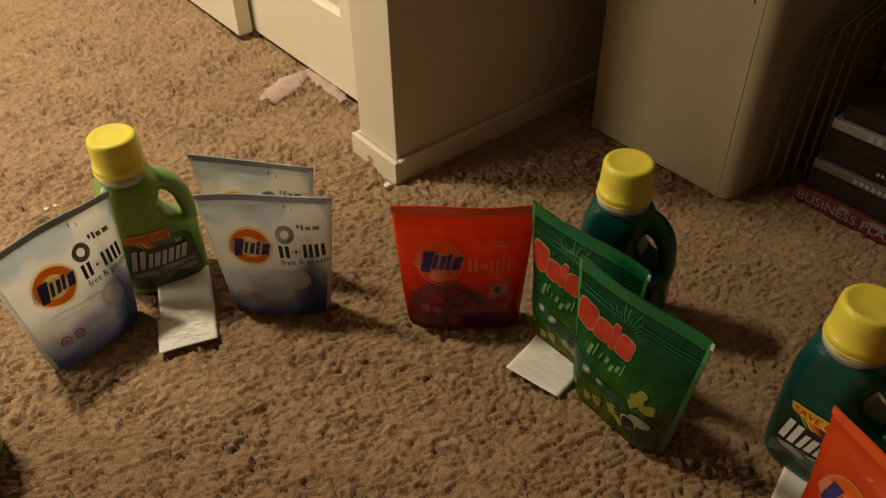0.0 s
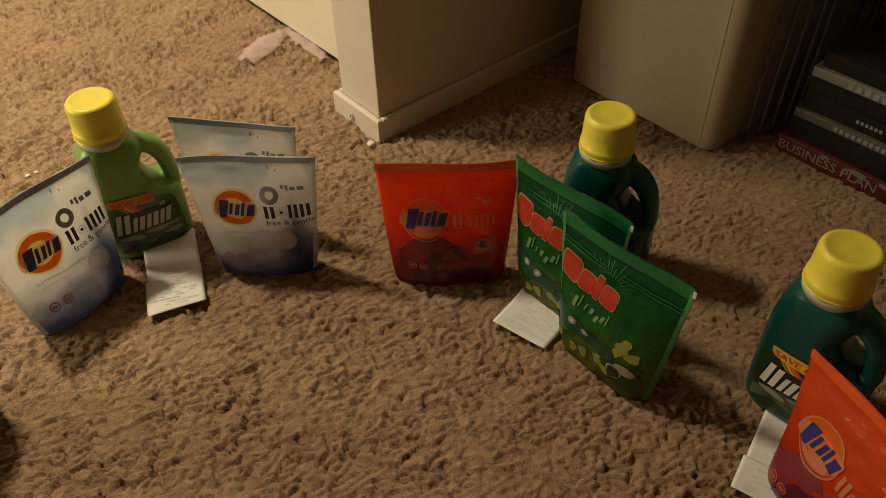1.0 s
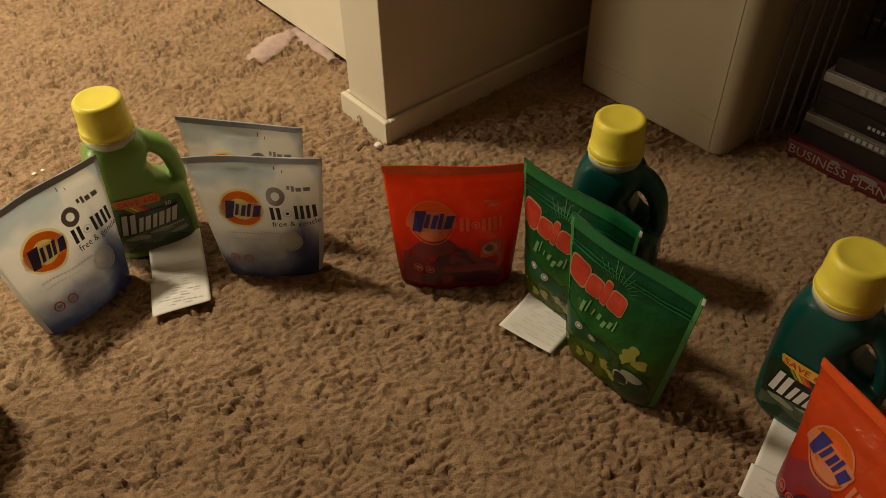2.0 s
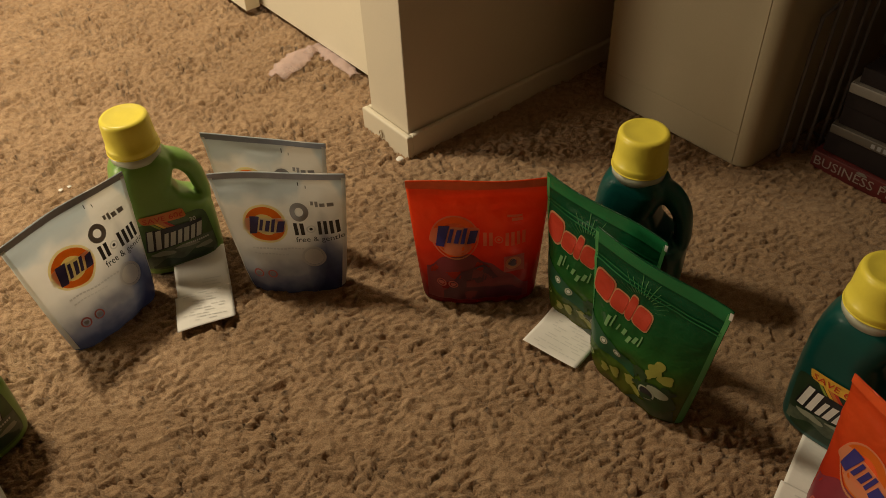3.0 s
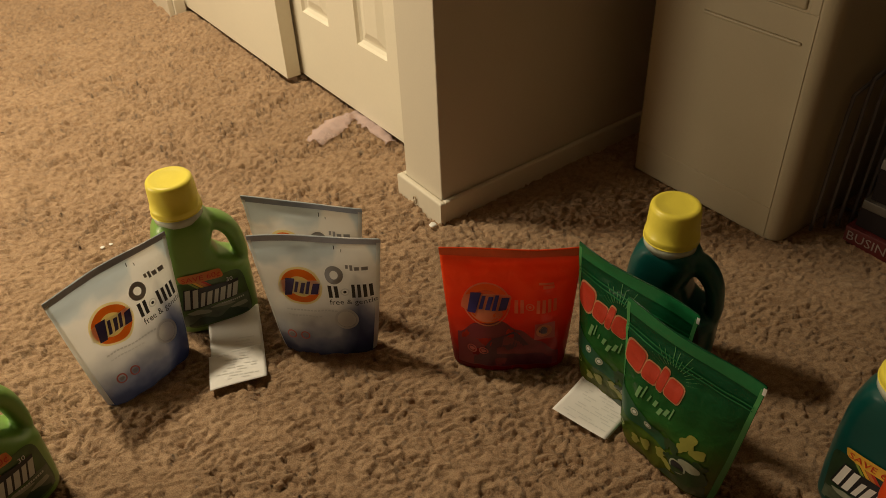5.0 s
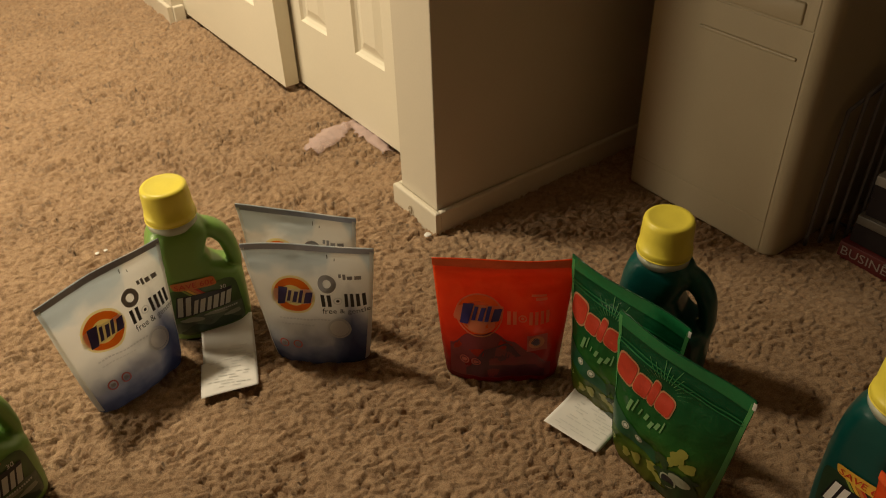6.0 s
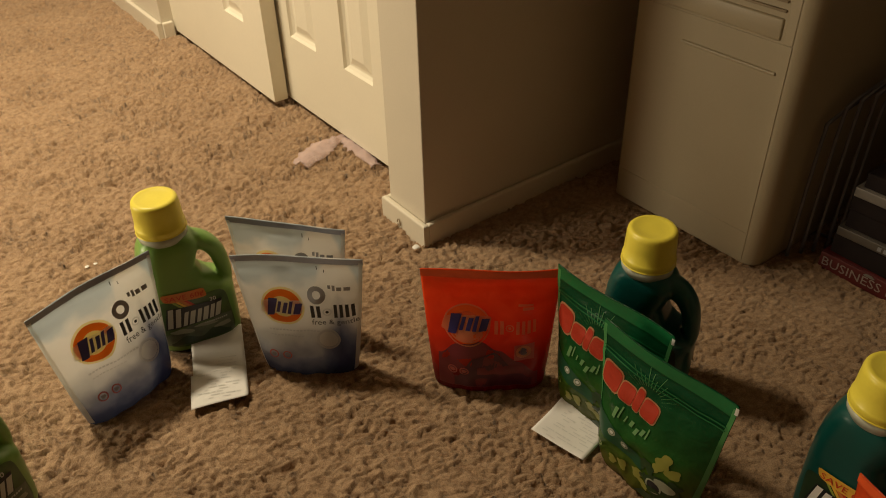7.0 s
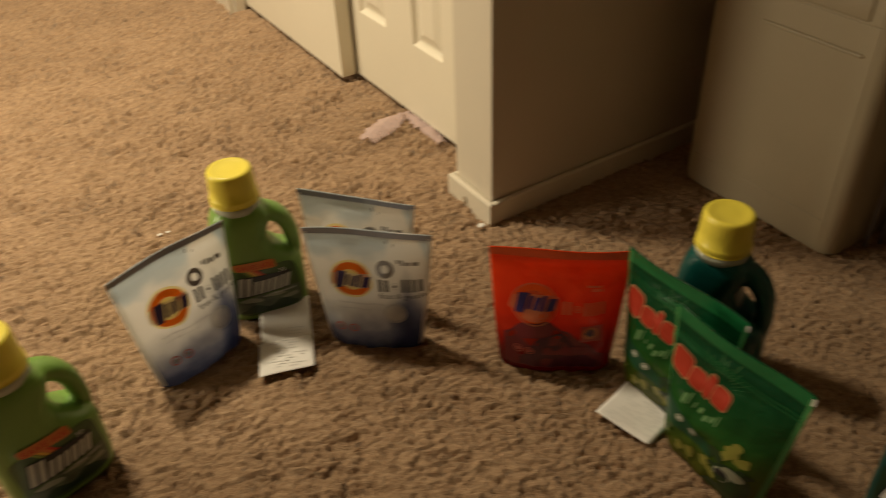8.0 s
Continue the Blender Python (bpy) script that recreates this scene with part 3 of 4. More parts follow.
def fabric_bag():
    """A slumped dark bag behind the books."""
    bm = bmesh.new()
    bmesh.ops.create_icosphere(bm, subdivisions=4, radius=1)
    for v in bm.verts:
        n = noise.noise(v.co * 2.3) * 0.16 + noise.noise(v.co * 6) * 0.05
        d = v.co * (1 + n)
        sq = [math.copysign(abs(c) ** 0.7, c) for c in d]
        v.co = Vector((sq[0] * 0.105, sq[1] * 0.26, max(0, 0.26 + sq[2] * 0.27)))
    ob = mesh_object("fabric_bag", bm, M["navy"])
    ob.matrix_world = ROOM @ pose(0.835, -0.74, 0)
    return tagged(ob, "slumped dark navy fabric bag behind the books", "bag")


fabric_bag()


# ---- detergent bottles ----
def body_half_depth(x, left, right, hd):
    c, hw = (left + right) / 2, (right - left) / 2
    u = min(0.999, abs((x - c) / hw))
    return hd * (1 - u ** 3.0) ** (1 / 3.0)


BODY = ((0.000, -0.060, 0.053, 0.034), (0.004, -0.066, 0.058, 0.038), (0.012, -0.069, 0.060, 0.041), (0.050, -0.071, 0.061, 0.042),
        (0.090, -0.071, 0.061, 0.042), (0.102, -0.071, 0.056, 0.042), (0.111, -0.071, 0.036, 0.041), (0.124, -0.070, 0.020, 0.041),
        (0.146, -0.069, 0.013, 0.040), (0.166, -0.067, 0.020, 0.039), (0.182, -0.063, 0.024, 0.037), (0.193, -0.057, 0.018, 0.034), (0.202, -0.048, 0.008, 0.028))


def jug_body():
    """One blow-moulded jug with a hollow handle."""
    bm = bmesh.new()
    n, rings = 48, []
    for z, l, r, hd in BODY:
        c, hw = (l + r) / 2, (r - l) / 2
        ring = []
        for i in range(n):
            a = 2 * math.pi * i / n
            ca, sa = math.cos(a), math.sin(a)
            ring.append(bm.verts.new((c + hw * math.copysign(abs(ca) ** (2 / 3.0), ca), hd * math.copysign(abs(sa) ** (2 / 3.0), sa), z)))
        rings.append(ring)
    for a, b in zip(rings, rings[1:]):
        for i in range(n):
            bm.faces.new((a[i], a[(i + 1) % n], b[(i + 1) % n], b[i]))
    bm.faces.new(rings[0][::-1])
    bm.faces.new(rings[-1])
    add_tube(bm, bend([(-0.012, 0, 0.178), (0.016, 0, 0.179), (0.034, 0, 0.169), (0.0460, 0, 0.150), (0.0510, 0, 0.126), (0.0525, 0, 0.104), (0.048, 0, 0.078)], 5), 0.0160, 16, 1.35, 0.0100)
    return bm


def bottle(m, plastic, tag_colour, label):
    e = thing("detergent_bottle", m, label, "bottle", "detergent bottles")
    body = part("body", jug_body(), M[plastic], e)
    mod = body.modifiers.new("shell", "REMESH")
    mod.mode, mod.voxel_size, mod.use_smooth_shade = "VOXEL", 0.0022, True
    soft = body.modifiers.new("soft", "SMOOTH")
    soft.factor, soft.iterations = 0.5, 8
    nc = (-0.020, 0)
    part("collar", lathe([(0.0300, 0.1945), (0.0342, 0.1955), (0.0356, 0.2085), (0.0310, 0.2092)], 40, nc), M["collar"], e, "clear grey collar ring")
    cap = part("cap", lathe([(0.0335, 0.2075), (0.0355, 0.2085), (0.0358, 0.2170), (0.0352, 0.2195), (0.0343, 0.2205), (0.0336, 0.238), (0.0328, 0.2535), (0.0320, 0.2575), (0.0300, 0.2600), (0.026, 0.2606), (0.0245, 0.2599), (0.010, 0.2598)], 48, nc), M["yellow"], e, "yellow measuring cap")
    rim = bmesh.new()
    add_tube(rim, [(nc[0] + 0.0357 * math.cos(a), nc[1] + 0.0357 * math.sin(a), 0.2095) for a in [i * math.pi / 20 for i in range(41)]], 0.0009, 6)
    part("cap_rim", rim, M["yellow"], cap)

    def place(a, b):
        b = b + 0.010
        k = 0
        while k < len(BODY) - 2 and BODY[k + 1][0] < b:
            k += 1
        f = (b - BODY[k][0]) / (BODY[k + 1][0] - BODY[k][0])
        l, r, hd = (BODY[k][i] * (1 - f) + BODY[k + 1][i] * f for i in (1, 2, 3))
        y = -body_half_depth(a, l, r, hd)
        dy = (-body_half_depth(a + 0.001, l, r, hd) + body_half_depth(a - 0.001, l, r, hd)) / 0.002
        return Vector((a, y, b)), Vector((dy, -1, 0)).normalized()
    green = plastic == "green"
    lab = printed("label", pill(-0.006, 0.050, 0.053, 0.045, -0.003, 0.0, 7.0, 60, 14), place, 0.0008, M["label_olive" if green else "label_dark"], e, "dark green printed front label")
    printed("landscape_band", hill(-0.056, 0.046, 0.010, (0.030, 0.040, 0.044, 0.036, 0.050, 0.046), 24), place, 0.0012, M["label_grey"], lab)
    printed("landscape_shade", hill(-0.050, 0.040, 0.010, (0.014, 0.026, 0.018, 0.030, 0.016), 24), place, 0.0015, M["label_dark"], lab)
    printed("landscape_ridge", joined(blob(-0.030, 0.036, 0.010, 11, sx=1.6, sz=0.5), blob(0.006, 0.040, 0.009, 12, sx=1.8, sz=0.4), blob(0.030, 0.030, 0.008, 13, sx=1.4, sz=0.6)), place, 0.0018, M["pod_grey"], lab)
    for k, (c, w) in enumerate((("lime", 0.004), ("tag", 0.005), ("tag_green", 0.006), ("red_ink", 0.005))):
        x = -0.036 + 0.0055 * k
        printed("stripe", quad((x + 0.026, 0.064), (x + 0.026 + w, 0.064), (x + w, 0.094), (x, 0.094), 4, 8), place, 0.0013, M[c], lab)
    printed("price_tag", pill(-0.016, 0.1000, 0.031, 0.0078, -0.002, -0.002, 6.0, 32, 6), place, 0.0017, M[tag_colour], lab, "bright tag with red lettering")
    printed("tag_lettering", words("SAVE 60\u00a2", -0.044, 0.0968, 0.0120, -3, 0.056), place, 0.0022, M["red_ink"], lab)
    printed("small_number", words("30", 0.018, 0.080, 0.010, -3), place, 0.0022, M["white_ink"], lab)
    # the brand's word stands as plain slanted shapes
    pale = M["pale_ink" if green else "white_ink"]
    printed("brand_shadow", quad((-0.052, 0.043), (0.030, 0.049), (0.036, 0.079), (-0.044, 0.083), 24, 8), place, 0.0020, M["black_ink"], lab)
    for k, (x, w, h) in enumerate(((-0.049, 0.0075, 0.036), (-0.038, 0.0075, 0.034), (-0.027, 0.006, 0.025), (-0.018, 0.0075, 0.024), (-0.007, 0.006, 0.024), (0.002, 0.0075, 0.024), (0.0125, 0.006, 0.024), (0.021, 0.0075, 0.024))):
        printed("brand_block", bar(x, 0.0455 + 0.0006 * k, w, h, 0.0065, 0.0005, 4, 6), place, 0.0024, pale, lab)
    printed("small_print", joined(*[bar(0.004 + 0.0032 * i, 0.041, 0.0022, 0.003, 0, 0, 2, 2) for i in range(11)]), place, 0.0018, M["pale_ink"], lab)
    return e


def standing(neck_x, neck_y, az):
    """The pose of a bottle whose cap stands over the given place."""
    a = radians(az)
    return pose(neck_x + 0.02 * math.cos(a), neck_y + 0.02 * math.sin(a), 0, 0, 0, az)


bottle(standing(-0.380, 0.958, 22), "green", "tag_green", "green plastic detergent jug with yellow cap behind white pouches")
bottle(standing(-0.573, 0.610, 50), "green", "tag_green", "green plastic detergent jug with yellow cap standing apart")
bottle(standing(0.297, 0.838, -32), "teal", "tag", "teal plastic detergent jug with yellow cap behind green pouches")
bottle(standing(0.484, 0.566, -48), "teal", "tag", "teal plastic detergent jug with yellow cap behind a red pouch")


# ---- detergent pouches ----
class Film:
    """The surface of a stand-up pouch: flat at its upper seal, bulging towards the folded base."""

    def __init__(self, seed, height, top=0.093, foot=0.079, bulge=0.037):
        self.seed, self.height, self.top, self.foot, self.bulge = seed, height, top, foot, bulge

    def half_width(self, v):
        return self.foot + (self.top - self.foot) * min(1, max(0, v)) ** 0.8

    def point(self, a, b, side=-1):
        v = min(1, max(0, b / self.height))
        w = self.half_width(v)
        u = min(1, abs(a) / w)
        g = max(0, 1 - v / 0.90) ** 0.72 * (0.55 + 0.45 * min(1, v / 0.22))
        q = Vector((a * 16, b * 16, self.seed * 3.7 + side))
        crease = noise.noise(q) * 0.0070 + noise.noise(q * 2.6) * 0.0038
        edge = max(0.0, 1 - u ** (5.0 - 2.6 * min(1, v / 0.45))) ** 0.7
        fold = noise.noise(Vector((a * 14, b * 75, self.seed * 5.1))) * 0.0020 * min(1, max(0, (v - 0.55) / 0.2)) * min(1, (1 - v) / 0.06)
        crease += noise.noise(Vector((a * 60, b * 22, self.seed * 2.3 + side))) * 0.0022 * max(0, 1 - v / 0.8)
        y = self.bulge * g * edge + crease * edge * min(1, 0.35 + g)
        y = max(y, 0.0006 * (1 if u < 1 else 0))
        sway = 0.004 * math.sin(a * 26 + self.seed) * v * v + fold
        return Vector((a, side * y + sway, b + 0.003 * math.sin(a * 40 + self.seed * 2) * (v > 0.95) * 0.4))

    def place(self, a, b):
        p = self.point(a, b)
        d = 0.0012
        n = (self.point(a + d, b) - self.point(a - d, b)).cross(self.point(a, b + d) - self.point(a, b - d))
        n = n.normalized() if n.length > 1e-12 else Vector((0, -1, 0))
        return p, (n if n.y < 0 else -n)

    def mesh(self, nx=56, nz=60):
        bm = bmesh.new()
        rows = {}
        for side in (-1, 1):
            for j in range(nz + 1):
                b = self.height * j / nz
                w = self.half_width(j / nz)
                rows[side, j] = [bm.verts.new(self.point(w * (2 * i / nx - 1), b, side)) for i in range(nx + 1)]
        for side in (-1, 1):
            for j in range(nz):
                for i in range(nx):
                    q = (rows[side, j][i], rows[side, j][i + 1], rows[side, j + 1][i + 1], rows[side, j + 1][i])
                    bm.faces.new(q if side < 0 else q[::-1])
        for i in range(nx):
            bm.faces.new((rows[1, 0][i], rows[1, 0][i + 1], rows[-1, 0][i + 1], rows[-1, 0][i]))
            bm.faces.new((rows[-1, nz][i], rows[-1, nz][i + 1], rows[1, nz][i + 1], rows[1, nz][i]))
        for s in (0, nx):
            for j in range(nz):
                q = (rows[-1, j][s], rows[-1, j + 1][s], rows[1, j + 1][s], rows[1, j][s])
                bm.faces.new(q if s == 0 else q[::-1])
        bmesh.ops.remove_doubles(bm, verts=bm.verts[:], dist=0.00005)
        bmesh.ops.recalc_face_normals(bm, faces=bm.faces[:])
        return bm


def side_seams(f, e, material, label):
    """The welded edges down both sides of a pouch."""
    for side in (-1, 1):
        vs, fs = [], []
        for j in range(31):
            b = f.height * (0.02 + 0.95 * j / 30)
            w = f.half_width(b / f.height)
            vs += [(side * (w - 0.0055), b), (side * (w - 0.0028), b), (side * (w - 0.0004), b)]
        for j in range(30):
            for k in (0, 1):
                o = 3 * j + k
                fs.append((o, o + 1, o + 4, o + 3))
        printed("side_seam", (vs, fs), f.place, 0.0007, M[material], e, label)


def roundel(f, film, cx, cz, r, ring, core, slab, halo=None, edging=None):
    """A maker's round badge as plain shapes: rings with a slanted dark slab across."""
    if halo:
        printed("badge_glow", disc(cx, cz, r * 1.13, r * 1.13, 32, 5), f.place, 0.0007, M[halo], film)
    printed("badge_ring", disc(cx, cz, r, r, 36, 3, 0.62), f.place, 0.0011, M[ring], film)
    printed("badge_core", disc(cx, cz, r * 0.64, r * 0.64, 32, 4), f.place, 0.0009, M[core], film)
    h = r * 0.52
    shapes = [quad((cx - 0.86 * r, cz - 1.10 * h), (cx - 0.50 * r, cz - 1.06 * h), (cx - 0.22 * r, cz + 0.92 * h), (cx - 0.72 * r, cz + 0.86 * h), 6, 8)]
    shapes += [bar(cx + a * r, cz - 0.72 * h, wide * r, tall * h, 0.17 * r, 0.01 * r) for a, wide, tall in ((-0.36, 0.17, 1.30), (-0.06, 0.21, 1.25), (0.24, 0.17, 1.45), (0.52, 0.36, 1.20))]
    printed("badge_edge", pill(cx - 0.02 * r, cz - 0.05 * h, 1.10 * r, 0.84 * h, 0.1 * r, 0.04 * r, 5.0, 36, 6), f.place, 0.0014, M[edging or core], film)
    for shape in shapes:
        printed("badge_block", shape, f.place, 0.0019, M[slab], film)


def pods_blocks(f, film, x, z, h, material):
    """Plain upright bars in place of the product's word, with its round target mark."""
    for a, wide, low, tall in ((0.0, 0.22, 0.0, 0.92), (0.36, 0.22, 0.0, 0.92), (1.36, 0.20, 0.0, 0.92), (1.70, 0.20, 0.0, 0.92), (2.04, 0.20, 0.0, 0.92), (2.38, 0.20, 0.0, 0.92)):
        printed("word_block", bar(x + a * h, z + low * h, wide * h, tall * h, 0, 0, 2, 5), f.place, 0.0012, M[material], film)
    c = x + 0.96 * h
    printed("word_mark", disc(c, z + h * 0.42, h * 0.27, h * 0.27, 24, 2, 0.72), f.place, 0.0012, M["grey_light" if material == "black_ink" else material], film)
    printed("word_mark", disc(c, z + h * 0.42, h * 0.10, h * 0.10, 14, 2), f.place, 0.0012, M[material], film)


def white_pouch(m, seed, label):
    e = thing("detergent_pouch", m, label, "pouch", "detergent pouches")
    f = Film(seed, 0.205, 0.093, 0.069, 0.036)
    film = part("film", f.mesh(), M["white_film"], e)
    printed("seal", quad((-0.0925, 0.1955), (0.0925, 0.1955), (0.0930, 0.2045), (-0.0930, 0.2045), 30, 3), f.place, 0.0006, M["seal_grey"], e, "grey heat-sealed top edge")
    printed("back_seal", quad((-0.0925, 0.1955), (0.0925, 0.1955), (0.0930, 0.2045), (-0.0930, 0.2045), 30, 3), lambda a, b: (f.point(a, b, 1), Vector((0, 1, 0))), 0.0006, M["seal_grey"], e)
    side_seams(f, e, "film_white", "white welded edge")
    roundel(f, film, -0.026, 0.127, 0.028, "orange", "cream", "navy_ink", "glow_yellow", "film_white")
    pods_blocks(f, film, 0.014, 0.110, 0.024, "black_ink")
    printed("pod_mark", disc(0.024, 0.148, 0.0130, 0.0130, 24, 3, 0.45), f.place, 0.0010, M["grey_ink"], film)
    for x, z, w, h in ((0.041, 0.158, 0.004, 0.006), (0.047, 0.155, 0.004, 0.009), (0.053, 0.155, 0.007, 0.006), (0.063, 0.155, 0.009, 0.006)):
        printed("corner_word", bar(x, z, w, h), f.place, 0.0010, M["grey_ink"], film)
    printed("variant_lettering", words("free & gentle", 0.014, 0.0985, 0.0125, 0, 0.066), f.place, 0.0012, M["black_ink"], film)
    printed("fine_print", joined(*[bar(-0.050 + 0.005 * i, 0.086, 0.0036, 0.0022) for i in range(15)], *[bar(-0.048 + 0.005 * i, 0.078, 0.0036, 0.0018) for i in range(10)]), f.place, 0.0010, M["grey_light"], film)
    printed("pod_picture", disc(0.036, 0.074, 0.017, 0.016, 28, 2, 0.80), f.place, 0.0012, M["grey_light"], film)
    printed("pod_gloss", disc(0.036, 0.074, 0.0135, 0.0125, 24, 2), f.place, 0.0011, M["film_white"], film)
    for x in (-0.046, -0.026):
        printed("warning_mark", disc(x, 0.048, 0.007, 0.007, 18, 2, 0.72), f.place, 0.0012, M["pink"], film)
        printed("warning_bar", blob(x, 0.048, 0.0030, 4, 10), f.place, 0.0012, M["grey_ink"], film)
    printed("dash", joined(bar(0.026, 0.184, 0.0012, 0.007), bar(0.036, 0.181, 0.0010, 0.004)), f.place, 0.0010, M["black_ink"], film)
    return e


def red_pouch(m, seed, label):
    e = thing("detergent_pouch", m, label, "pouch", "detergent pouches")
    f = Film(seed, 0.205, 0.095, 0.079, 0.038)
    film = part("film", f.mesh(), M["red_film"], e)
    printed("seal", quad((-0.0945, 0.192), (0.0945, 0.192), (0.0950, 0.2045), (-0.0950, 0.2045), 30, 3), f.place, 0.0006, M["seal_red"], e, "glossy red sealed top edge")
    printed("swoosh", hill(-0.072, 0.068, 0.010, (0.070, 0.092, 0.098, 0.082, 0.060, 0.040), 30), f.place, 0.0006, M["purple_soft"], film)
    printed("swoosh_core", hill(-0.050, 0.060, 0.012, (0.030, 0.070, 0.080, 0.050, 0.030), 30), f.place, 0.0009, M["purple"], film)
    roundel(f, film, -0.032, 0.124, 0.030, "orange", "seal_red", "navy_ink", None, "peach")
    printed("badge_rim", disc(-0.032, 0.122, 0.0325, 0.0325, 40, 1, 0.93), f.place, 0.0012, M["peach"], film)
    printed("badge_flare", disc(-0.032, 0.108, 0.022, 0.012, 24, 3), f.place, 0.0012, M["peach"], film)
    pods_blocks(f, film, 0.006, 0.108, 0.022, "peach")
    for x, z, w, h in ((0.038, 0.152, 0.020, 0.003), (0.044, 0.146, 0.015, 0.005)):
        printed("corner_word", bar(x, z, w, h), f.place, 0.0010, M["peach"], film)
    printed("pod_frame", quad((0.034, 0.062), (0.062, 0.064), (0.062, 0.090), (0.034, 0.088), 8, 8), f.place, 0.0012, M["pink"], film)
    printed("pod_picture", disc(0.047, 0.077, 0.011, 0.010, 20, 2, 0.5), f.place, 0.0016, M["peach"], film)
    printed("pod_core", blob(0.046, 0.077, 0.006, 5), f.place, 0.0016, M["purple"], film)
    for x in (-0.052, -0.036):
        printed("warning_mark", disc(x, 0.046, 0.0068, 0.0068, 18, 2, 0.70), f.place, 0.0013, M["pink"], film)
        printed("warning_bar", blob(x, 0.046, 0.0035, 4, 10), f.place, 0.0013, M["pink"], film)
    printed("fine_print", quad((-0.018, 0.040), (0.050, 0.040), (0.048, 0.054), (-0.018, 0.054), 12, 4), f.place, 0.0012, M["purple_soft"], film)
    return e


def green_pouch(m, seed, label):
    e = thing("detergent_pouch", m, label, "pouch", "detergent pouches")
    f = Film(seed, 0.215, 0.095, 0.072, 0.033)
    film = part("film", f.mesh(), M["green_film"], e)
    printed("seal", quad((-0.0935, 0.196), (0.0935, 0.196), (0.0940, 0.2145), (-0.0940, 0.2145), 30, 3), f.place, 0.0006, M["seal_green"], e, "green heat-sealed top edge")
    printed("end_tab", quad((0.0915, 0.203), (0.0950, 0.203), (0.0950, 0.2125), (0.0915, 0.2125), 2, 2), f.place, 0.0014, M["white_ink"], e)
    side_seams(f, e, "ray_green", "pale green welded edge")
    rays = []
    for k in range(15):
        a = radians(20 + 140 * k / 14)
        r0, r1 = 0.020, 0.034 + 0.006 * (k % 3)
        ca, sa = math.cos(a), math.sin(a)
        rays.append(quad((-0.008 + r0 * ca - 0.0006 * sa, 0.150 + r0 * sa), (-0.008 + r0 * ca + 0.0006 * sa, 0.150 + r0 * sa), (-0.008 + r1 * ca + 0.0004 * sa, 0.150 + r1 * sa), (-0.008 + r1 * ca - 0.0004 * sa, 0.150 + r1 * sa), 1, 4))
    for ray in rays:
        printed("ray", ray, f.place, 0.0010, M["ray_green"], film)
    for z in (0.1735, 0.1790):
        printed("zip_line", bar(-0.088, z, 0.176, 0.0016, 0, 0, 30, 1), f.place, 0.0016, M["seal_green"], e)
    for k, (x, w, h) in enumerate(((-0.082, 0.032, 0.037), (-0.049, 0.023, 0.027), (-0.025, 0.011, 0.033), (-0.013, 0.024, 0.027))):
        z, c = 0.126, x + w / 2
        printed("brand_outline", pill(c, z + h / 2, w * 0.56, h * 0.57, 0.002, -0.001), f.place, 0.0010, M["peach"], film)
        printed("brand_block", pill(c, z + h / 2, w * 0.49, h * 0.50, 0.002, -0.001), f.place, 0.0015, M["gain_red"], film)
    for k in range(7):
        printed("word_block", bar(-0.050 + 0.0088 * k, 0.100 - (0.005 if k in (0, 4) else 0.0), 0.0022 if k in (1, 2, 6) else 0.0052, 0.018 if k in (0, 1, 6) else 0.010, 0.003), f.place, 0.0012, M["pale_green"], film)
    printed("swoosh", quad((-0.076, 0.062), (0.010, 0.052), (0.010, 0.066), (-0.079, 0.092), 16, 5), f.place, 0.0010, M["deep_green"], film)
    for x, z in ((-0.043, 0.074), (-0.021, 0.069)):
        printed("round_mark", disc(x, z, 0.0058, 0.0048, 18, 2, 0.6), f.place, 0.0015, M["pod_grey"], film)
        printed("round_fill", disc(x, z, 0.0028, 0.0022, 14, 2), f.place, 0.0015, M["pale_ink"], film)
    for k, (x, z, r) in enumerate(((0.036, 0.088, 0.010), (0.050, 0.078, 0.008), (0.030, 0.076, 0.007), (0.004, 0.042, 0.009), (-0.020, 0.036, 0.008), (0.016, 0.032, 0.008), (-0.036, 0.030, 0.007))):
        printed("petal", blob(x, z, r, 20 + k, 24, 0.30), f.place, 0.0010, M["petal"], film)
    for k, (x, z, r) in enumerate(((0.020, 0.068, 0.009), (0.056, 0.062, 0.007), (0.010, 0.064, 0.006), (0.014, 0.048, 0.005))):
        printed("leaf_mark", blob(x, z, r, 40 + k, 20, 0.35), f.place, 0.0012, M["leaf"], film)
    printed("pod_base", blob(0.042, 0.046, 0.021, 61, 28, 0.12, 1.2, 0.9), f.place, 0.0013, M["leaf"], film)
    printed("pod_body", disc(0.045, 0.056, 0.014, 0.0075, 26, 3, 0.0, -14), f.place, 0.0017, M["pod_grey"], film)
    printed("pod_swirl", disc(0.032, 0.046, 0.0115, 0.0105, 24, 2, 0.80), f.place, 0.0021, M["pod_grey"], film)
    printed("pod_eye", disc(0.032, 0.046, 0.0085, 0.0085, 20, 2), f.place, 0.0019, M["black_ink"], film)
    printed("pod_streak", quad((0.020, 0.040), (0.030, 0.036), (0.044, 0.041), (0.036, 0.046), 6, 3), f.place, 0.0024, M["leaf"], film)
    printed("dark_base", hill(0.000, 0.066, 0.006, (0.008, 0.020, 0.028, 0.034, 0.030), 20), f.place, 0.0008, M["leaf"], film)
    printed("warning_mark", disc(-0.062, 0.040, 0.0065, 0.0065, 18, 2, 0.72), f.place, 0.0012, M["lime"], film)
    return e


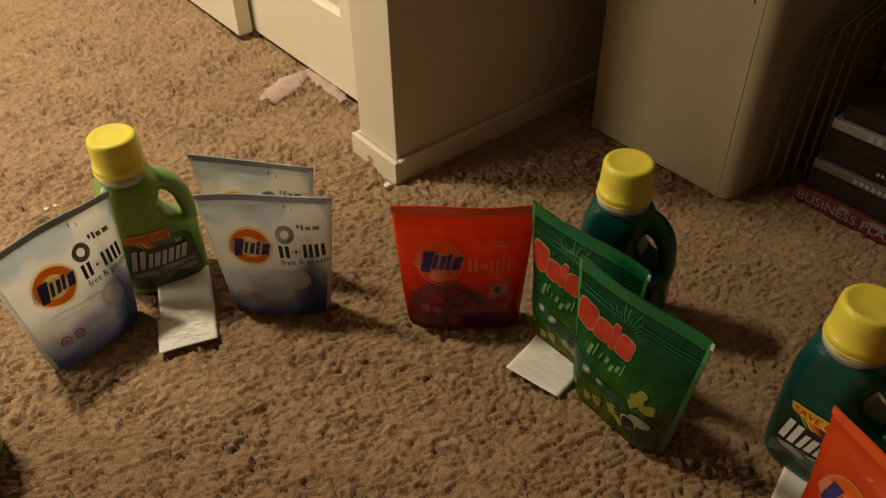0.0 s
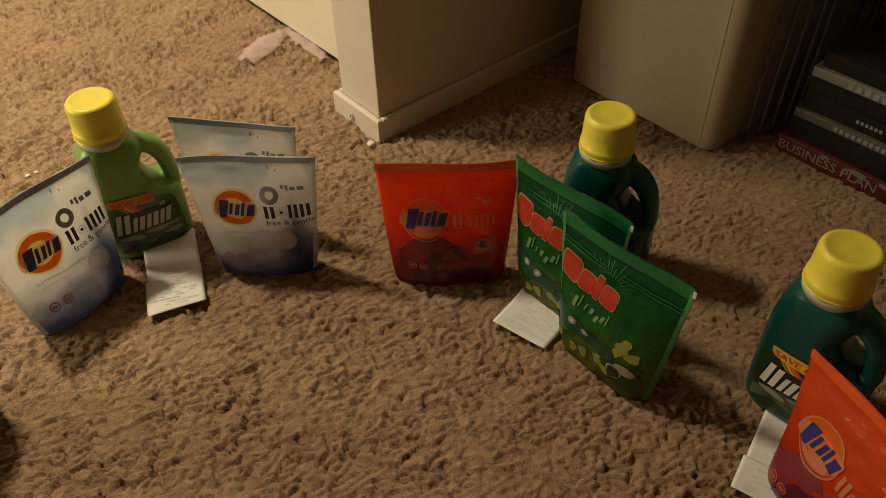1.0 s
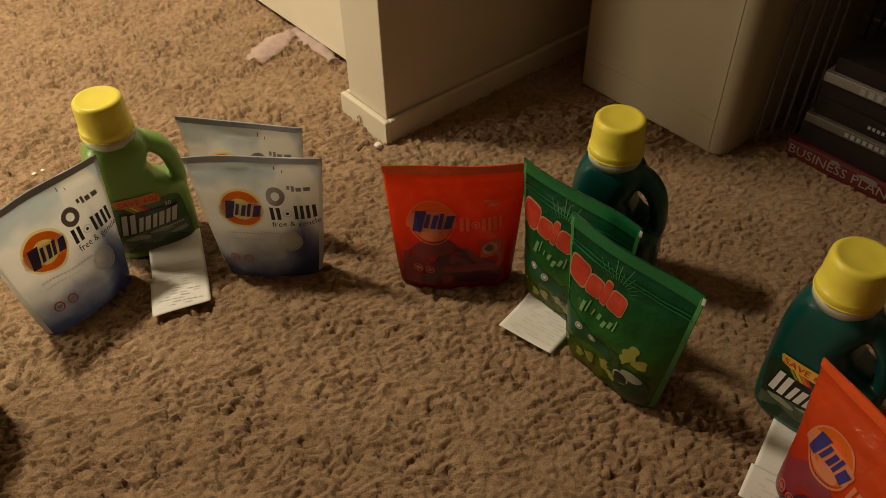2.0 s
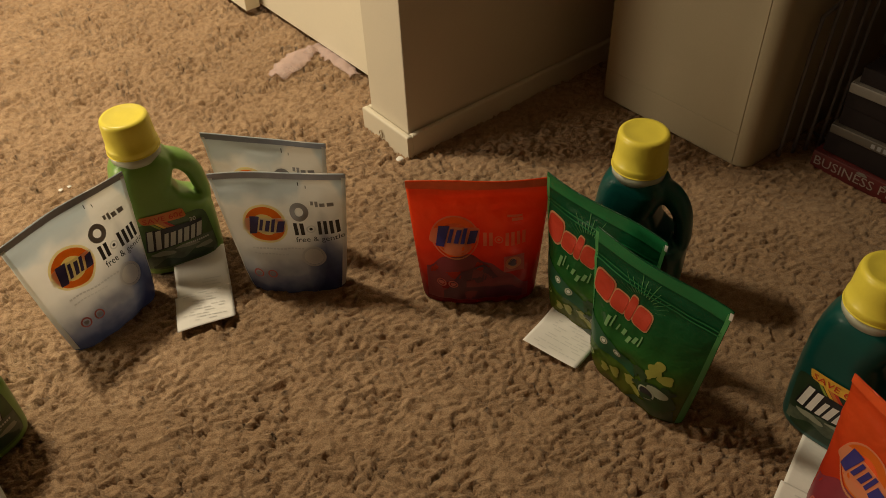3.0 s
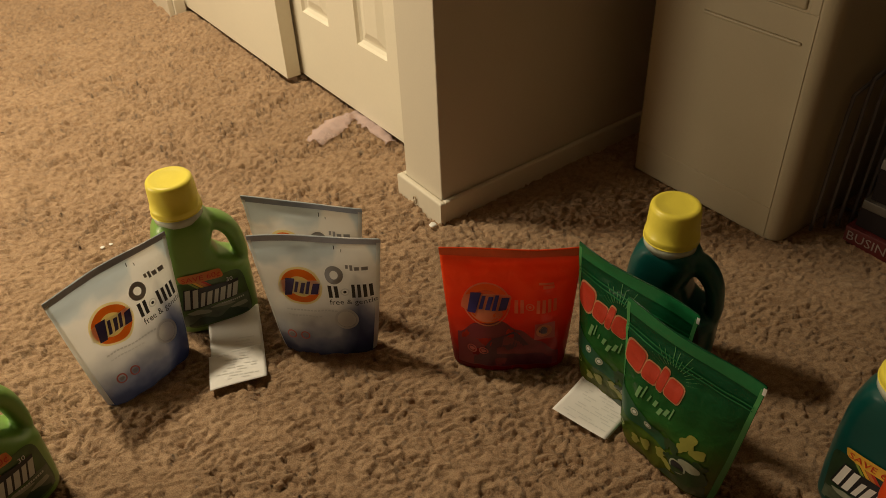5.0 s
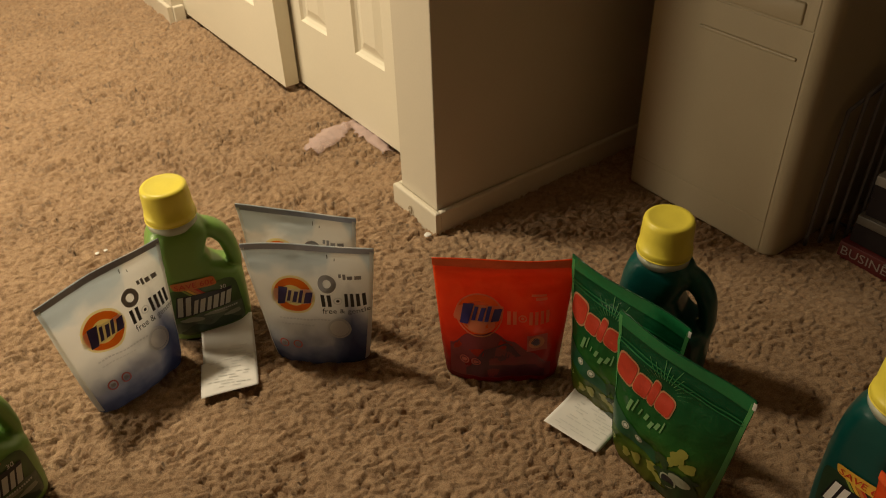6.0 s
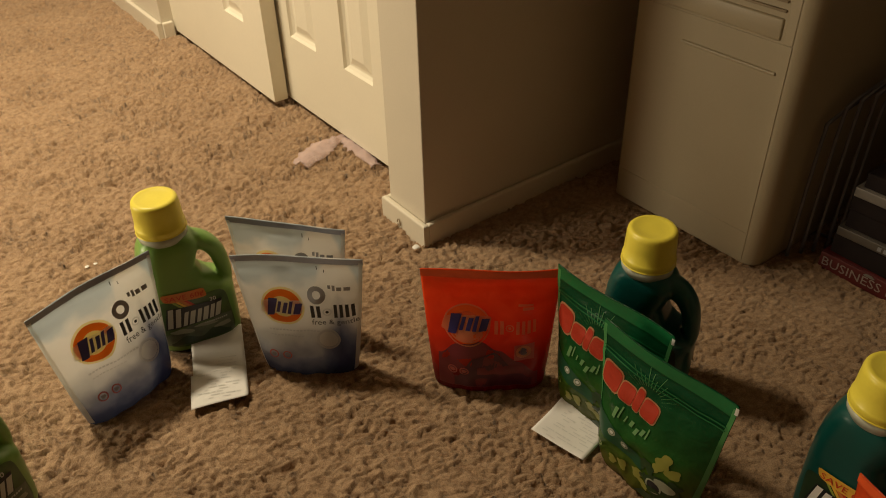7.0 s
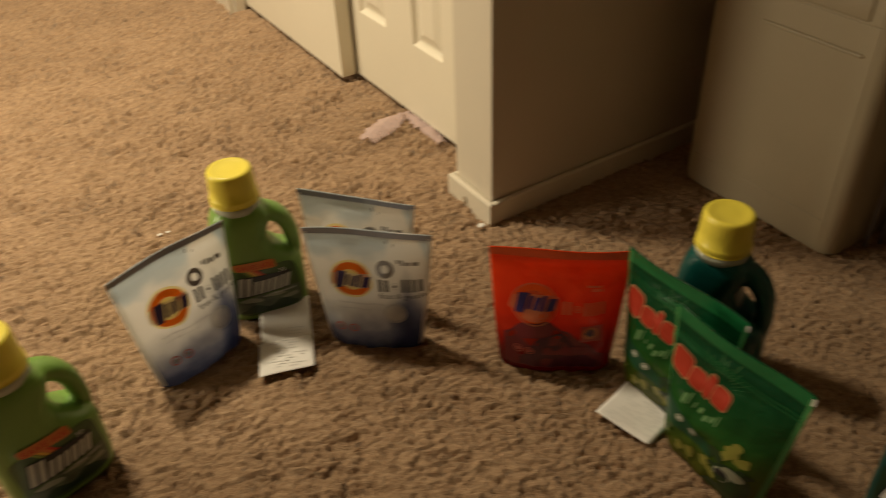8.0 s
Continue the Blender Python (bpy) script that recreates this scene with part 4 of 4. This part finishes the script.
white_pouch(pose(-0.440, 0.832, 0, -3, 0, 50), 1.3, "white detergent pouch with orange badge beside a green jug")
white_pouch(pose(-0.178, 0.879, 0, 0, 0, -6), 2.1, "white detergent pouch with orange badge in front of another")
white_pouch(pose(-0.205, 0.964, 0, 0, 0, -13), 3.2, "white detergent pouch mostly hidden behind another pouch")
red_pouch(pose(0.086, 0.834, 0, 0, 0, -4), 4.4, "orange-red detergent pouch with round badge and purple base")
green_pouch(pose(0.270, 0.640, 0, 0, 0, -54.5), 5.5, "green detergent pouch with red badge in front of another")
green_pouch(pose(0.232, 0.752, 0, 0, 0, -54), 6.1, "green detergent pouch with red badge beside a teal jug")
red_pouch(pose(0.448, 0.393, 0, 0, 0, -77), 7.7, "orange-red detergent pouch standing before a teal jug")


# ---- receipts ----
def receipt(m, w, h, fold, seed, label, lift=0.0, skew=0.0):
    """A curled slip of printed paper; fold is the height at which a flap lies back over it."""
    e = thing("receipt", m, label, "receipt", "till receipts")

    def place(a, b):
        z = 0.0055 + 0.0015 * math.sin(a * 40 + seed) + lift * (b / h) ** 2 + 0.002 * math.sin(b * 50 + seed)
        return Vector((a, b, z)), Vector((0, 0, 1))

    def sheet(x0, x1, y0, y1, up, skew=0.0):
        bm = bmesh.new()
        vs, fs = quad((x0, y0), (x1, y0), (x1, y1), (x0, y1), 16, 20)
        pts = [bm.verts.new(place(a, b)[0] + Vector((0, -skew * (x1 - a), up))) for a, b in vs]
        for q in fs:
            bm.faces.new([pts[i] for i in q])
        ext = bmesh.ops.extrude_face_region(bm, geom=bm.faces[:])
        for v in [g for g in ext["geom"] if isinstance(g, bmesh.types.BMVert)]:
            v.co.z -= 0.0005
        bmesh.ops.recalc_face_normals(bm, faces=bm.faces[:])
        return bm
    part("sheet", sheet(0, w, 0.004, h, 0), M["paper"], e)
    part("flap", sheet(-0.003, w - 0.001, 0, fold, 0.0022, skew), M["paper"], e)
    rnd = random.Random(seed)
    lines, reds = [], []
    for k in range(int(fold / 0.0058)):
        y = 0.005 + k * 0.0056
        if y > fold - 0.006:
            break
        x = 0.006 + rnd.random() * 0.012
        while x < w - 0.014:
            run = 0.004 + rnd.random() * 0.010
            if rnd.random() < 0.55:
                lines.append(bar(x, y, run, 0.0017, 0, 0, 4, 1))
            x += run + 0.002
    printed("small_print", joined(*lines), place, 0.0029, M["print"], e, "small grey print")
    if fold < h - 0.02:
        more = [bar(w * 0.45 + rnd.random() * 0.01, fold + 0.006 + 0.006 * k, 0.02 + rnd.random() * 0.012, 0.0015, 0, 0, 4, 1) for k in range(3)]
        printed("small_print", joined(*more), place, 0.0008, M["print"], e)
    return e


receipt(pose(-0.340, 0.797, 0, 0, 0, 13), 0.078, 0.150, 0.070, 1, "white folded till receipt lying before a green jug", 0.012, 0.12)
receipt(pose(0.137, 0.724, 0, 0, 0, -41), 0.080, 0.085, 0.082, 2, "white folded till receipt beside a green pouch")
receipt(pose(0.372, 0.448, 0, 0, 0, -38), 0.079, 0.13, 0.05, 3, "white till receipt lying under a teal jug and red pouch")
receipt(pose(-0.526, 0.453, 0, 0, 0, 37.6), 0.078, 0.100, 0.05, 4, "white till receipt lying beside a green jug")


# ---- scraps on the carpet ----
def tissue_scrap():
    """A crumpled strip of thin pink wrapping near the closet door."""
    bm = bmesh.new()
    spine = bend([(-0.262, 1.478, 0), (-0.236, 1.530, 0), (-0.195, 1.583, 0), (-0.158, 1.578, 0), (-0.128, 1.520, 0), (-0.100, 1.462, 0)], 8)
    rows = []
    for i, p in enumerate(spine):
        s = i / (len(spine) - 1)
        w = (0.010 + 0.024 * abs(math.sin(s * 2.0 * math.pi + 0.4)) * (1 - 0.3 * s)) * (0.8 + 0.7 * abs(noise.noise(p * 55)))
        a, b = spine[max(0, i - 1)], spine[min(len(spine) - 1, i + 1)]
        d = (b - a).normalized()
        n = Vector((-d.y, d.x, 0))
        row = []
        for k in range(7):
            t = k / 6 - 0.5
            q = p + n * (2 * w * t)
            z = 0.003 + 0.013 * max(0, math.cos(t * 3.0)) * (0.35 + 0.8 * abs(noise.noise(q * 30))) + 0.009 * noise.noise(q * 75)
            row.append(bm.verts.new((q.x, q.y, max(0.002, z))))
        rows.append(row)
    for a, b in zip(rows, rows[1:]):
        for k in range(6):
            bm.faces.new((a[k], a[k + 1], b[k + 1], b[k]))
    ob = mesh_object("tissue_scrap", bm, M["tissue"])
    mod = ob.modifiers.new("sheet", "SOLIDIFY")
    mod.thickness = 0.0005
    return tagged(ob, "crumpled strip of pale pink tissue on the carpet", "scrap")


tissue_scrap()


def crumb(x, y, size, seed, material, label):
    bm = bmesh.new()
    bmesh.ops.create_icosphere(bm, subdivisions=2, radius=size)
    for v in bm.verts:
        v.co *= 1 + 0.5 * noise.noise(v.co / size + Vector((seed, 0, 0)))
        v.co.z = v.co.z * 0.25 + size * 0.3
    ob = mesh_object("crumb", bm, M[material])
    ob.matrix_world = pose(x, y, 0.001, 0, 0, seed * 40)
    return tagged(ob, label, "crumb", "crumbs")


crumb(-0.606, 1.150, 0.004, 1, "white_ink", "tiny white crumb on the carpet")
crumb(-0.594, 1.158, 0.0035, 2, "white_ink", "tiny white crumb on the carpet")
crumb(-0.020, 1.170, 0.007, 3, "white_ink", "white paint chip at the foot of the baseboard")
loop = bmesh.new()
add_tube(loop, [(0.0045 * math.cos(a), 0, 0.0075 * math.sin(a)) for a in [i * math.pi / 10 for i in range(20)]], 0.0011, 6)
hair_tie = mesh_object("hair_tie", loop, M["beige_dark"])
hair_tie.matrix_world = ROOM @ pose(-0.0025, 0.078, 0.012, 0, 8, 90)
tagged(hair_tie, "small brown elastic loop against the baseboard", "hair tie")
